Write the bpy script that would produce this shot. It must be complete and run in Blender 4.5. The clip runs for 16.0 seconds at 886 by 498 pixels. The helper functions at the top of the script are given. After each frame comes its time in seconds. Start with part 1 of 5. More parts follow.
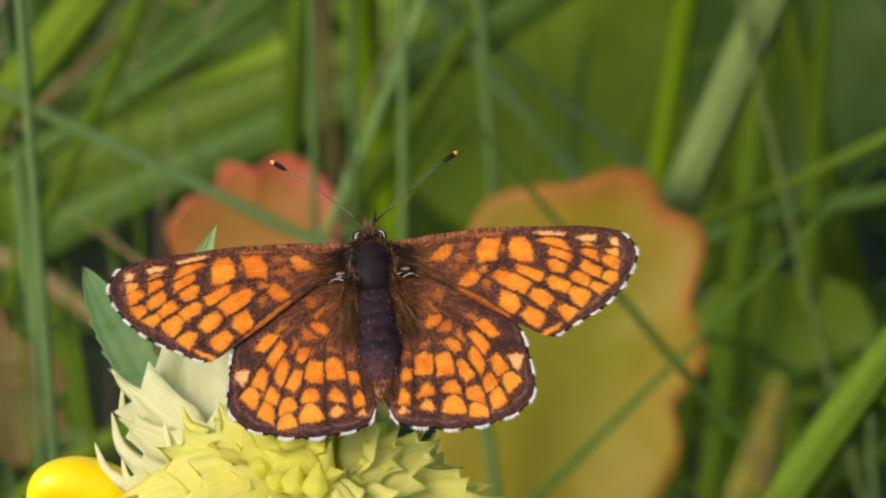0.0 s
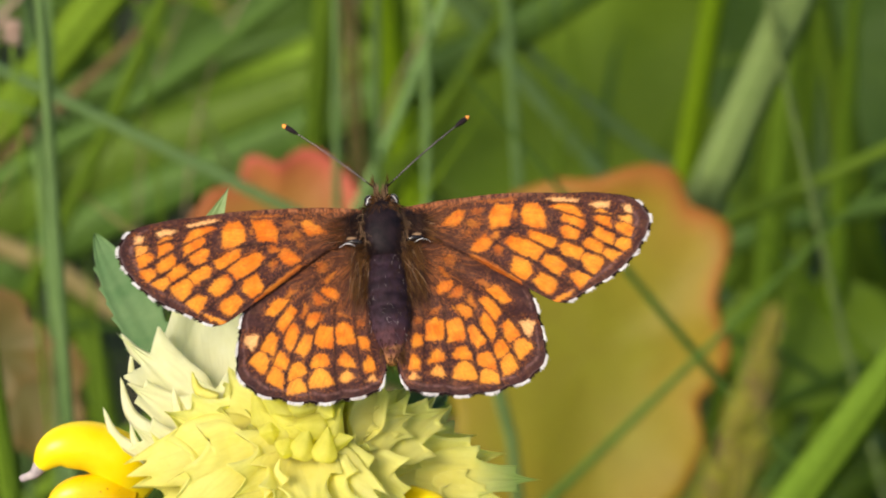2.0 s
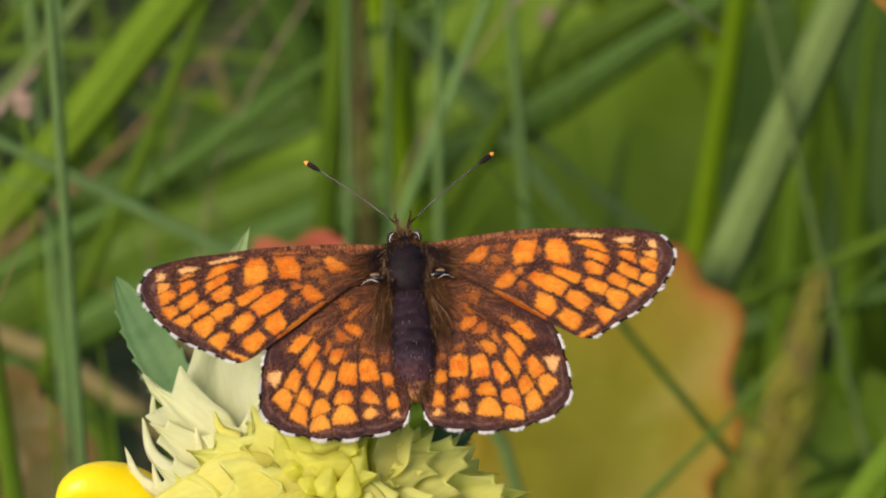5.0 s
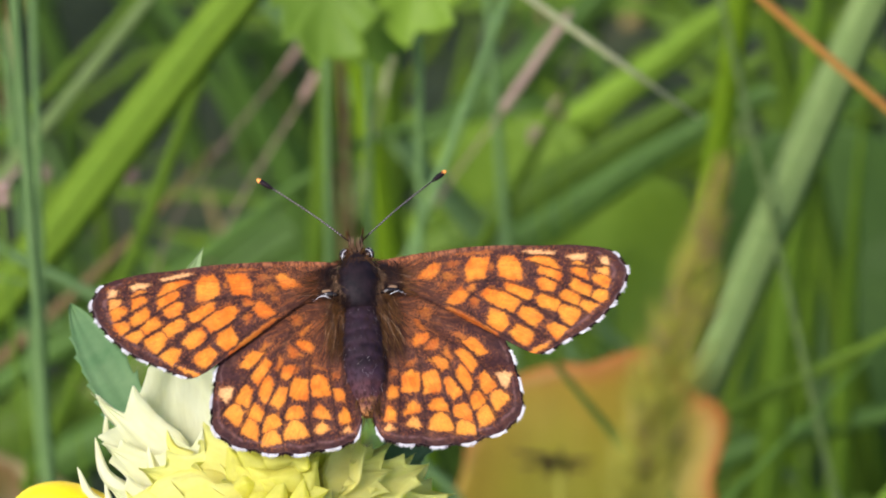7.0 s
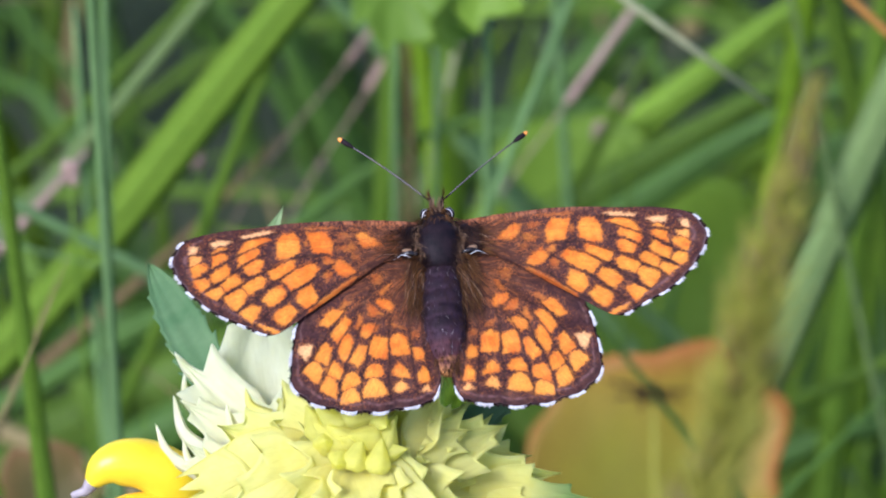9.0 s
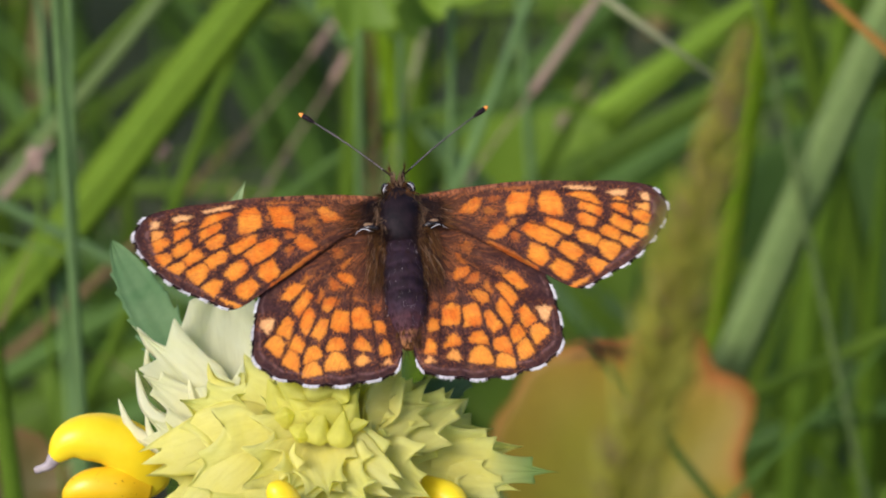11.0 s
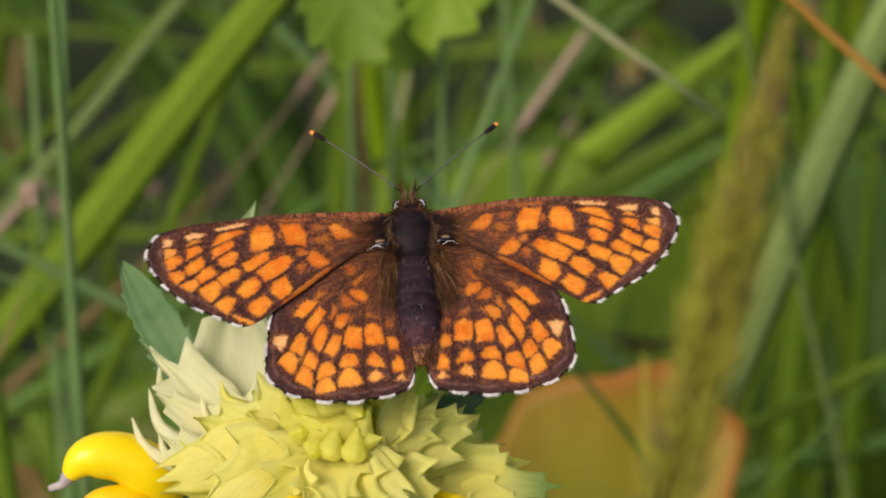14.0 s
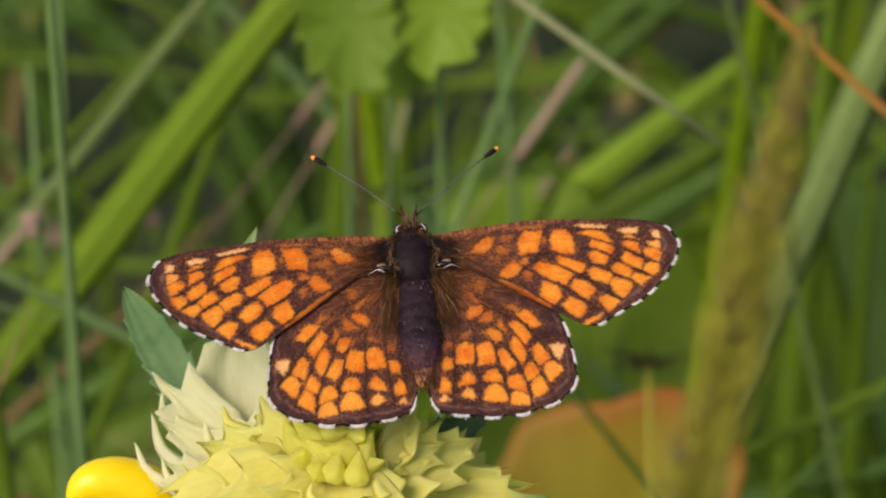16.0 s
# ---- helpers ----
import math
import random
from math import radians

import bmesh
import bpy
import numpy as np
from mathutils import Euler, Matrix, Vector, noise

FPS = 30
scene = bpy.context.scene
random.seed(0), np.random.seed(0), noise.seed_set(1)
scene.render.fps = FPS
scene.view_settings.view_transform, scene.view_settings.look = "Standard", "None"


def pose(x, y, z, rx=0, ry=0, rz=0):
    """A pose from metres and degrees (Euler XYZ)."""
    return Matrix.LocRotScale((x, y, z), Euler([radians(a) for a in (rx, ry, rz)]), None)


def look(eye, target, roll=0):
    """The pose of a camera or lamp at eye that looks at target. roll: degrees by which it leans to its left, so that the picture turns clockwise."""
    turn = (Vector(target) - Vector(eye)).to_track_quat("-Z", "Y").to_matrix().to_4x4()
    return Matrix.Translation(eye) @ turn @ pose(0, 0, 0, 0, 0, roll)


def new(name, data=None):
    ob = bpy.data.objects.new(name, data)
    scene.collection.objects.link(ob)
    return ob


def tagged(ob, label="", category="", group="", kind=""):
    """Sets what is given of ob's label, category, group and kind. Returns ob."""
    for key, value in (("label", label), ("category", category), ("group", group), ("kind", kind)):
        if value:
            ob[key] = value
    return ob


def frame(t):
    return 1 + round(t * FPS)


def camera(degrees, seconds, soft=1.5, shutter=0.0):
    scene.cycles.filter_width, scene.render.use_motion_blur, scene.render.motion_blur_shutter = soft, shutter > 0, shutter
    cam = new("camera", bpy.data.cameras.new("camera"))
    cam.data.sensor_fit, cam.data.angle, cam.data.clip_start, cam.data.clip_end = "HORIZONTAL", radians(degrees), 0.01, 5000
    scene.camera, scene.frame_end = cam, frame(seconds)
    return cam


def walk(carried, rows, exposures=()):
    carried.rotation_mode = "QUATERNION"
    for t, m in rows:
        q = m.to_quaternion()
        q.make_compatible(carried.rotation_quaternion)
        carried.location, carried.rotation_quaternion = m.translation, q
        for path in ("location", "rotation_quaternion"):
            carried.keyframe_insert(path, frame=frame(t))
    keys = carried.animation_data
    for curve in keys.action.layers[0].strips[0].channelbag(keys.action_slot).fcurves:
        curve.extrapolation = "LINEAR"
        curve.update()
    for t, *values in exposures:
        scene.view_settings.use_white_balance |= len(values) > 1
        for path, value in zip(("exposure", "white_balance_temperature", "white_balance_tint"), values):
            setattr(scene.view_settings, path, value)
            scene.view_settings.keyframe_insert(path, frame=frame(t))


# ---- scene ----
# A fritillary butterfly resting on a yellow rattle flower in a meadow, seen close through a long lens.
cam = camera(5.4, 16.0, soft=2.1)
walk(cam, [
    (0, look((-0.00450, -0.58859, 0.69510), (0.00288, -0.00651, 0.30634), -0.138)),
    (0.5, look((-0.00258, -0.58799, 0.69225), (0.00297, -0.00390, 0.30650), -0.077)),
    (1, look((-0.00436, -0.58676, 0.69106), (-0.00064, -0.00234, 0.30579), -0.143)),
    (1.5, look((-0.00376, -0.58529, 0.68735), (-0.00091, -0.00080, 0.30217), 0.057)),
    (2, look((-0.00157, -0.58851, 0.68626), (0.00204, -0.00382, 0.30141), 0.128)),
    (2.5, look((-0.00019, -0.58962, 0.68718), (0.00475, -0.00461, 0.30282), 0.250)),
    (3, look((-0.00128, -0.58908, 0.68792), (0.00298, -0.00318, 0.30491), -0.064)),
    (3.5, look((-0.00289, -0.58858, 0.68607), (0.00352, -0.00222, 0.30378), 0.204)),
    (4, look((-0.00649, -0.58780, 0.68232), (0.00132, -0.00016, 0.30204), 0.273)),
    (4.2, look((-0.00456, -0.58690, 0.68341), (0.00134, 0.00036, 0.30251), 0.200)),
    (4.72, look((-0.00445, -0.58973, 0.67784), (0.00058, 0.00068, 0.30198), 0.022)),
    (5.25, look((-0.00434, -0.59262, 0.67217), (-0.00020, 0.00101, 0.30144), -0.160)),
    (5.78, look((-0.00422, -0.59551, 0.66650), (-0.00098, 0.00133, 0.30091), -0.342)),
    (6.3, look((-0.00411, -0.59834, 0.66093), (-0.00174, 0.00165, 0.30038), -0.520)),
    (6.5, look((0.00086, -0.59890, 0.66004), (0.00153, 0.00361, 0.30370), -0.398)),
    (7, look((0.00319, -0.60175, 0.65557), (0.00388, 0.00244, 0.30208), -0.276)),
    (7.5, look((0.00229, -0.60560, 0.65286), (0.00267, 0.00011, 0.30197), -0.259)),
    (8, look((0.00304, -0.60818, 0.65216), (0.00199, -0.00224, 0.30169), -0.034)),
    (8.5, look((0.00083, -0.60857, 0.65049), (-0.00085, -0.00226, 0.30065), 0.194)),
    (9, look((-0.00059, -0.60608, 0.64987), (-0.00210, 0.00019, 0.29996), 0.232)),
    (9.5, look((0.00000, -0.60622, 0.65000), (0.00002, -0.00050, 0.29913), 0.171)),
    (9.7, look((0.00059, -0.60518, 0.64934), (0.00104, 0.00041, 0.29825), 0.256)),
    (10.22, look((0.00050, -0.60710, 0.64876), (0.00094, -0.00089, 0.29876), 0.216)),
    (10.75, look((0.00041, -0.60905, 0.64817), (0.00084, -0.00220, 0.29927), 0.175)),
    (11.28, look((0.00032, -0.61100, 0.64759), (0.00075, -0.00352, 0.29978), 0.134)),
    (11.8, look((0.00023, -0.61292, 0.64701), (0.00065, -0.00482, 0.30029), 0.094)),
    (12, look((-0.00167, -0.61412, 0.64667), (0.00030, -0.00561, 0.30066), 0.036)),
    (12.5, look((-0.00318, -0.61356, 0.64541), (-0.00071, -0.00469, 0.30005), 0.085)),
    (13, look((-0.00369, -0.61344, 0.64503), (-0.00072, -0.00409, 0.30052), 0.166)),
    (13.5, look((-0.00192, -0.61373, 0.64493), (0.00190, -0.00368, 0.30168), 0.242)),
    (14, look((-0.00506, -0.61490, 0.64498), (-0.00009, -0.00475, 0.30192), -0.020)),
    (14.5, look((-0.00522, -0.61613, 0.64365), (0.00134, -0.00586, 0.30083), -0.134)),
    (15, look((-0.00397, -0.61670, 0.64335), (0.00216, -0.00595, 0.30138), -0.037)),
    (15.5, look((-0.00340, -0.61681, 0.64416), (0.00074, -0.00505, 0.30396), -0.161)),
    (16, look((-0.00569, -0.61728, 0.64511), (-0.00018, -0.00576, 0.30451), -0.328)),
], exposures=[(0.0, 0.55, 7400, 11), (0.5, 0.63, 7400, 11), (1.0, 0.65, 7400, 11), (1.5, 0.78, 7350, 11), (2.0, 0.84, 7350, 11), (2.5, 0.62, 7400, 11),
                (3.0, 0.50, 7400, 11), (4.2, 0.50, 7400, 11), (6.5, 0.81, 7200, 13), (7.0, 0.97, 6200, 16), (7.5, 1.05, 5700, 18), (8.0, 1.08, 5400, 20),
                (8.5, 1.05, 5300, 20), (9.0, 0.98, 5350, 20), (9.7, 0.86, 5500, 20), (11.8, 0.47, 6900, 15), (12.5, 0.46, 7300, 15), (14.0, 0.44, 7400, 15),
                (15.0, 0.45, 7400, 15), (16.0, 0.40, 7400, 15)])
cam.data.dof.use_dof = True
cam.data.dof.focus_distance = 0.70
cam.data.dof.aperture_fstop = 106.0

# ---- world and light: bright, thin overcast ----
world = bpy.data.worlds.new("sky")
scene.world = world
world.use_nodes = True
wn = world.node_tree.nodes
sky = wn.new("ShaderNodeTexSky")
sky.sky_type, sky.sun_disc = "NISHITA", False
sky.sun_elevation, sky.sun_rotation = radians(38), radians(218.7)
wn["Background"].inputs["Strength"].default_value = 0.13
world.node_tree.links.new(sky.outputs[0], wn["Background"].inputs["Color"])
sun = new("sun", bpy.data.lights.new("sun", "SUN"))
sun.data.energy, sun.data.angle, sun.data.color = 3.0, radians(28), (1.0, 0.95, 0.87)
sun.matrix_world = look((-0.80, -1.00, 1.3), (0, 0, 0.3))


# ---- materials ----
def srgb(r, g, b):
    return tuple((c / 255 / 12.92 if c / 255 < 0.04045 else ((c / 255 + 0.055) / 1.055) ** 2.4) for c in (r, g, b))


class Nodes:
    """A small helper to wire node materials."""

    def __init__(self, name):
        self.mat = bpy.data.materials.new(name)
        self.mat.use_nodes = True
        self.tree = self.mat.node_tree
        self.bsdf = self.tree.nodes["Principled BSDF"]

    def add(self, kind, **values):
        node = self.tree.nodes.new(kind)
        for key, value in values.items():
            node.inputs[key.replace("_", " ")].default_value = value
        return node

    def link(self, a, b):
        self.tree.links.new(a, b)

    def noise(self, scale, detail=4.0, rough=0.6, vector=None):
        n = self.add("ShaderNodeTexNoise", Scale=scale, Detail=detail, Roughness=rough)
        if vector is None:
            vector = self.add("ShaderNodeTexCoord").outputs["Object"]
        self.link(vector, n.inputs["Vector"])
        return n.outputs["Fac"]

    def ramp(self, fac, stops):
        r = self.tree.nodes.new("ShaderNodeValToRGB")
        while len(r.color_ramp.elements) < len(stops):
            r.color_ramp.elements.new(0.5)
        for e, (p, c) in zip(r.color_ramp.elements, stops):
            e.position, e.color = p, (*c, 1)
        self.link(fac, r.inputs[0])
        return r.outputs[0]

    def mix(self, fac, a, b, blend="MIX"):
        m = self.tree.nodes.new("ShaderNodeMix")
        m.data_type, m.blend_type = "RGBA", blend
        for value, i in ((fac, 0), (a, 6), (b, 7)):
            if hasattr(value, "is_linked"):
                self.link(value, m.inputs[i])
            else:
                m.inputs[i].default_value = value if i == 0 else (*value, 1)
        return m.outputs[2]

    def bump(self, height, strength, distance):
        b = self.add("ShaderNodeBump", Strength=strength, Distance=distance)
        self.link(height, b.inputs["Height"])
        self.link(b.outputs[0], self.bsdf.inputs["Normal"])

    def base(self, socket, rough=0.6, thin=0.0):
        self.link(socket, self.bsdf.inputs["Base Color"])
        self.bsdf.inputs["Roughness"].default_value = rough
        if thin:
            # light that shines through a leaf or petal
            t = self.add("ShaderNodeBsdfTranslucent")
            self.link(socket, t.inputs["Color"])
            m = self.add("ShaderNodeMixShader", Fac=thin)
            self.link(self.bsdf.outputs[0], m.inputs[1])
            self.link(t.outputs[0], m.inputs[2])
            self.link(m.outputs[0], self.tree.nodes["Material Output"].inputs["Surface"])
        return self.mat


def leaf_material(name, dark, light, spot=None, scale=60.0, rough=0.5, thin=0.3, stripes=0.0, per_object=0.25):
    """Foliage: two greens mottled at two sizes, long veins across a blade, a little change from plant to plant."""
    n = Nodes(name)
    large, fine = n.noise(scale, 3), n.noise(scale * 12, 4)
    col = n.mix(large, dark, light)
    col = n.mix(0.35, col, n.ramp(fine, [(0.35, dark), (0.65, light)]))
    if spot:
        col = n.mix(n.ramp(n.noise(scale * 0.8, 5, 0.7), [(0.52, (0, 0, 0)), (0.66, (1, 1, 1))]), col, spot)
    height = fine
    if stripes:
        uv = n.tree.nodes.new("ShaderNodeUVMap")
        mp = n.add("ShaderNodeMapping")
        mp.inputs["Scale"].default_value = (stripes, 0.6, 1)
        n.link(uv.outputs[0], mp.inputs["Vector"])
        vein = n.noise(3.0, 2, 0.5, mp.outputs[0])
        col = n.mix(n.ramp(vein, [(0.35, (0.28,) * 3), (0.6, (0, 0, 0))]), col, tuple(c * 0.7 for c in dark))
        height = vein
    if per_object:
        info = n.tree.nodes.new("ShaderNodeObjectInfo")
        hsv = n.tree.nodes.new("ShaderNodeHueSaturation")
        rng = n.add("ShaderNodeMapRange")
        rng.inputs[3].default_value, rng.inputs[4].default_value = 1 - per_object, 1 + per_object
        n.link(info.outputs["Random"], rng.inputs[0])
        n.link(rng.outputs[0], hsv.inputs["Value"])
        n.link(col, hsv.inputs["Color"])
        col = hsv.outputs[0]
    n.bump(height, 0.3, 0.0004)
    n.bsdf.inputs["Specular IOR Level"].default_value = 0.15
    return n.base(col, rough, thin)


MAT = {
    "blade": leaf_material("grass_green", (0.08, 0.150, 0.012), (0.16, 0.265, 0.025), stripes=9),
    "bright": leaf_material("grass_bright", (0.14, 0.25, 0.008), (0.24, 0.37, 0.018), stripes=8, thin=0.4),
    "fresh": leaf_material("grass_fresh", (0.125, 0.225, 0.016), (0.22, 0.345, 0.03), stripes=10),
    "pale": leaf_material("grass_pale", (0.14, 0.22, 0.06), (0.26, 0.34, 0.12), stripes=8),
    "grey": leaf_material("stem_grey_green", (0.10, 0.185, 0.055), (0.18, 0.28, 0.10), stripes=6, thin=0.15),
    "dark": leaf_material("leaf_dark_green", (0.040, 0.09, 0.014), (0.09, 0.165, 0.028), thin=0.25),
    "straw": leaf_material("dry_straw", (0.20, 0.15, 0.06), (0.34, 0.28, 0.12), stripes=6, thin=0.15),
    "pink": leaf_material("pinkish_dry_grass", (0.24, 0.15, 0.11), (0.37, 0.27, 0.21), thin=0.15),
    "orange": leaf_material("orange_dry_stem", (0.32, 0.14, 0.025), (0.44, 0.22, 0.05), thin=0.15),
    "olive": leaf_material("brown_olive_stalk", (0.19, 0.19, 0.02), (0.30, 0.28, 0.04), thin=0.2),
    "brown": leaf_material("brown_stem", (0.12, 0.075, 0.03), (0.2, 0.14, 0.06), thin=0.1),
}


def soil_material():
    n = Nodes("dark_soil_and_litter")
    col = n.ramp(n.noise(25, 6, 0.7), [(0.3, (0.012, 0.016, 0.006)), (0.55, (0.03, 0.045, 0.012)), (0.8, (0.07, 0.06, 0.03))])
    n.bump(n.noise(120, 5), 0.8, 0.004)
    return n.base(col, 0.9)


def wing_material():
    """Scaled wing: the pattern is laid down per point, with scale grain over it."""
    n = Nodes("butterfly_wing_scales")
    att = n.tree.nodes.new("ShaderNodeAttribute")
    att.attribute_name = "pattern"
    fine = n.noise(9000, 3, 0.7)
    mid = n.noise(1500, 4, 0.6)
    col = n.mix(n.ramp(fine, [(0.3, (0.36,) * 3), (0.65, (0, 0, 0))]), att.outputs["Color"], (0.05, 0.018, 0.012))
    col = n.mix(n.ramp(mid, [(0.5, (0, 0, 0)), (0.8, (0.10,) * 3)]), col, (0.5, 0.22, 0.10))
    n.bump(fine, 0.35, 0.00006)
    n.bsdf.inputs["Specular IOR Level"].default_value = 0.12
    return n.base(col, 0.62)


def plain(name, a, b, scale, rough=0.6, thin=0.0, bump=0.2, spec=0.4, distance=0.00005):
    n = Nodes(name)
    fac = n.noise(scale, 4)
    n.bump(n.noise(scale * 4, 3), bump, distance)
    n.bsdf.inputs["Specular IOR Level"].default_value = spec
    return n.base(n.ramp(fac, [(0.3, a), (0.7, b)]), rough, thin)


MAT["soil"] = soil_material()
MAT["wing"] = wing_material()
MAT["black"] = plain("dark_chitin", (0.003, 0.002, 0.003), (0.016, 0.008, 0.010), 1500, 0.6, spec=0.12, bump=0.8)
def abdomen_material():
    n = Nodes("violet_brown_abdomen")
    att = n.tree.nodes.new("ShaderNodeAttribute")
    att.attribute_name = "rim"
    add = n.tree.nodes.new("ShaderNodeMath")
    add.operation = "MULTIPLY_ADD"
    n.link(n.noise(900, 4), add.inputs[0])
    add.inputs[1].default_value = 0.5
    n.link(att.outputs["Fac"], add.inputs[2])
    col = n.ramp(add.outputs[0], [(0.15, (0.006, 0.003, 0.005)), (0.42, (0.035, 0.018, 0.027)), (0.6, (0.045, 0.02, 0.026)), (0.85, (0.09, 0.032, 0.034)), (1.0, (0.38, 0.16, 0.06))])
    n.bump(n.noise(3200, 4), 0.9, 0.0001)
    n.bsdf.inputs["Specular IOR Level"].default_value = 0.1
    return n.base(col, 0.65)


MAT["abdomen"] = abdomen_material()
MAT["fur_gold"] = plain("golden_brown_hair", (0.035, 0.014, 0.004), (0.12, 0.052, 0.014), 900, 0.7, spec=0.08)
MAT["fur_pale"] = plain("pale_buff_hair", (0.13, 0.07, 0.035), (0.30, 0.19, 0.11), 900, 0.7, spec=0.1)
MAT["fur_dark"] = plain("dark_brown_hair", (0.006, 0.003, 0.003), (0.030, 0.014, 0.010), 900, 0.7, spec=0.08)
MAT["white"] = plain("white_scales", (0.40, 0.37, 0.36), (0.68, 0.66, 0.66), 900, 0.6)
MAT["tip_orange"] = plain("orange_scales", (0.75, 0.20, 0.02), (0.95, 0.36, 0.06), 900, 0.5)
MAT["eye"] = plain("glossy_dark_eye", (0.006, 0.005, 0.005), (0.02, 0.014, 0.012), 2500, 0.15)
def bract_material(name, a, b, thin):
    """Papery bracts: mottled, with fine lengthwise veins that show in colour and relief."""
    n = Nodes(name)
    mp = n.add("ShaderNodeMapping")
    mp.inputs["Scale"].default_value = (1, 0.12, 1)
    n.link(n.add("ShaderNodeTexCoord").outputs["Object"], mp.inputs["Vector"])
    vein = n.noise(2600, 3, 0.6, mp.outputs[0])
    col = n.ramp(n.noise(240, 5, 0.65), [(0.32, a), (0.68, b)])
    col = n.mix(n.ramp(vein, [(0.34, (0.18,) * 3), (0.5, (0, 0, 0))]), col, tuple(c * 0.72 for c in a))
    col = n.mix(n.ramp(n.noise(700, 3), [(0.70, (0, 0, 0)), (0.80, (0.15,) * 3)]), col, (0.40, 0.30, 0.12))
    att = n.tree.nodes.new("ShaderNodeAttribute")
    att.attribute_name = "rim"
    col = n.mix(att.outputs["Fac"], col, (0.33, 0.46, 0.14))
    n.bump(vein, 0.35, 0.00012)
    n.bsdf.inputs["Specular IOR Level"].default_value = 0.2
    return n.base(col, 0.55, thin)


MAT["bract"] = bract_material("pale_yellow_bract", (0.87, 0.82, 0.24), (0.95, 0.92, 0.42), 0.70)
MAT["bract_white"] = bract_material("bleached_bract", (0.88, 0.86, 0.58), (0.95, 0.94, 0.74), 0.70)
MAT["bract_inner"] = bract_material("yellow_green_bud", (0.80, 0.77, 0.15), (0.89, 0.86, 0.28), 0.70)
MAT["bract_green"] = plain("green_bract_tip", (0.13, 0.24, 0.07), (0.36, 0.44, 0.20), 200, 0.5, 0.3, 0.3)
MAT["petal"] = plain("bright_yellow_petal", (0.90, 0.64, 0.006), (0.95, 0.76, 0.03), 250, 0.33, 0.25, 0.15)
def spotted_petal():
    n = Nodes("spotted_yellow_petal")
    col = n.ramp(n.noise(250, 4), [(0.3, (0.78, 0.46, 0.004)), (0.7, (0.88, 0.58, 0.015))])
    col = n.mix(n.ramp(n.noise(2600, 2), [(0.66, (0, 0, 0)), (0.70, (0.8,) * 3)]), col, (0.22, 0.06, 0.01))
    n.bump(n.noise(900, 3), 0.25, 0.0001)
    return n.base(col, 0.35, 0.2)


MAT["petal_spotted"] = spotted_petal()
MAT["straw_pale"] = leaf_material("pale_straw_green", (0.26, 0.27, 0.12), (0.40, 0.40, 0.22), thin=0.2)
MAT["beak"] = plain("grey_violet_beak", (0.16, 0.13, 0.14), (0.45, 0.38, 0.36), 500, 0.5)
MAT["rattle_leaf"] = plain("grey_green_serrate_leaf", (0.05, 0.125, 0.035), (0.14, 0.22, 0.085), 180, 0.55, 0.2, 0.5)


def autumn_material(name, green, olive, red):
    """A turning leaf: olive in the middle, red and orange to the rim, veins a shade lighter."""
    n = Nodes(name)
    att = n.tree.nodes.new("ShaderNodeAttribute")
    att.attribute_name = "rim"
    patch = n.noise(45, 5, 0.65)
    add = n.tree.nodes.new("ShaderNodeMath")
    add.operation = "MULTIPLY_ADD"
    n.link(patch, add.inputs[0])
    add.inputs[1].default_value = 0.55
    n.link(att.outputs["Fac"], add.inputs[2])
    col = n.ramp(add.outputs[0], [(0.35, green), (0.8, olive), (1.0, red)])
    col = n.mix(n.ramp(n.noise(300, 4), [(0.4, (0.25,) * 3), (0.7, (0, 0, 0))]), col, tuple(c * 0.5 for c in olive))
    n.bump(n.noise(220, 4), 0.5, 0.0006)
    n.bsdf.inputs["Specular IOR Level"].default_value = 0.15
    return n.base(col, 0.5, 0.25)


MAT["turning"] = autumn_material("turning_leaf", (0.20, 0.19, 0.014), (0.28, 0.19, 0.02), (0.36, 0.13, 0.03))
MAT["red"] = autumn_material("red_leaf", (0.29, 0.15, 0.03), (0.40, 0.13, 0.045), (0.50, 0.11, 0.07))
MAT["brown_leaf"] = autumn_material("brown_olive_leaf", (0.09, 0.08, 0.02), (0.15, 0.10, 0.03), (0.2, 0.10, 0.04))

# ---- building helpers ----
VIEW = Matrix(((1, 0, 0), (0, 0.5, 0.8660254), (0, 0.8660254, -0.5)))
CENTRE = Vector((0, 0, 0.30))


def spot(u, v, w):
    """A place near the butterfly, in millimetres: to the right, upwards across the line of sight, and away along it."""
    return CENTRE + VIEW @ Vector((u, v, w)) * 0.001


def mesh(name, verts, faces, mats, smooth=True, uvs=None, index=None, attribute=None):
    me = bpy.data.meshes.new(name)
    me.from_pydata([tuple(v) for v in verts], [], faces)
    for m in mats:
        me.materials.append(MAT[m])
    if index is not None:
        me.polygons.foreach_set("material_index", index)
    if smooth:
        me.polygons.foreach_set("use_smooth", [True] * len(me.polygons))
    if uvs is not None:
        loops = np.zeros(len(me.loops), dtype=np.int32)
        me.loops.foreach_get("vertex_index", loops)
        layer = me.uv_layers.new(name="UVMap")
        layer.data.foreach_set("uv", np.asarray(uvs, dtype=np.float32)[loops].ravel())
    if attribute is not None:
        key, values = attribute
        a = me.attributes.new(key, "FLOAT", "POINT")
        a.data.foreach_set("value", np.asarray(values, dtype=np.float32))
    me.update()
    return me


def part(name, me, parent, label="", m=None):
    ob = new(name, me)
    ob.parent = parent
    if m is not None:
        ob.matrix_basis = m
    if label:
        ob["label"] = label
    return ob


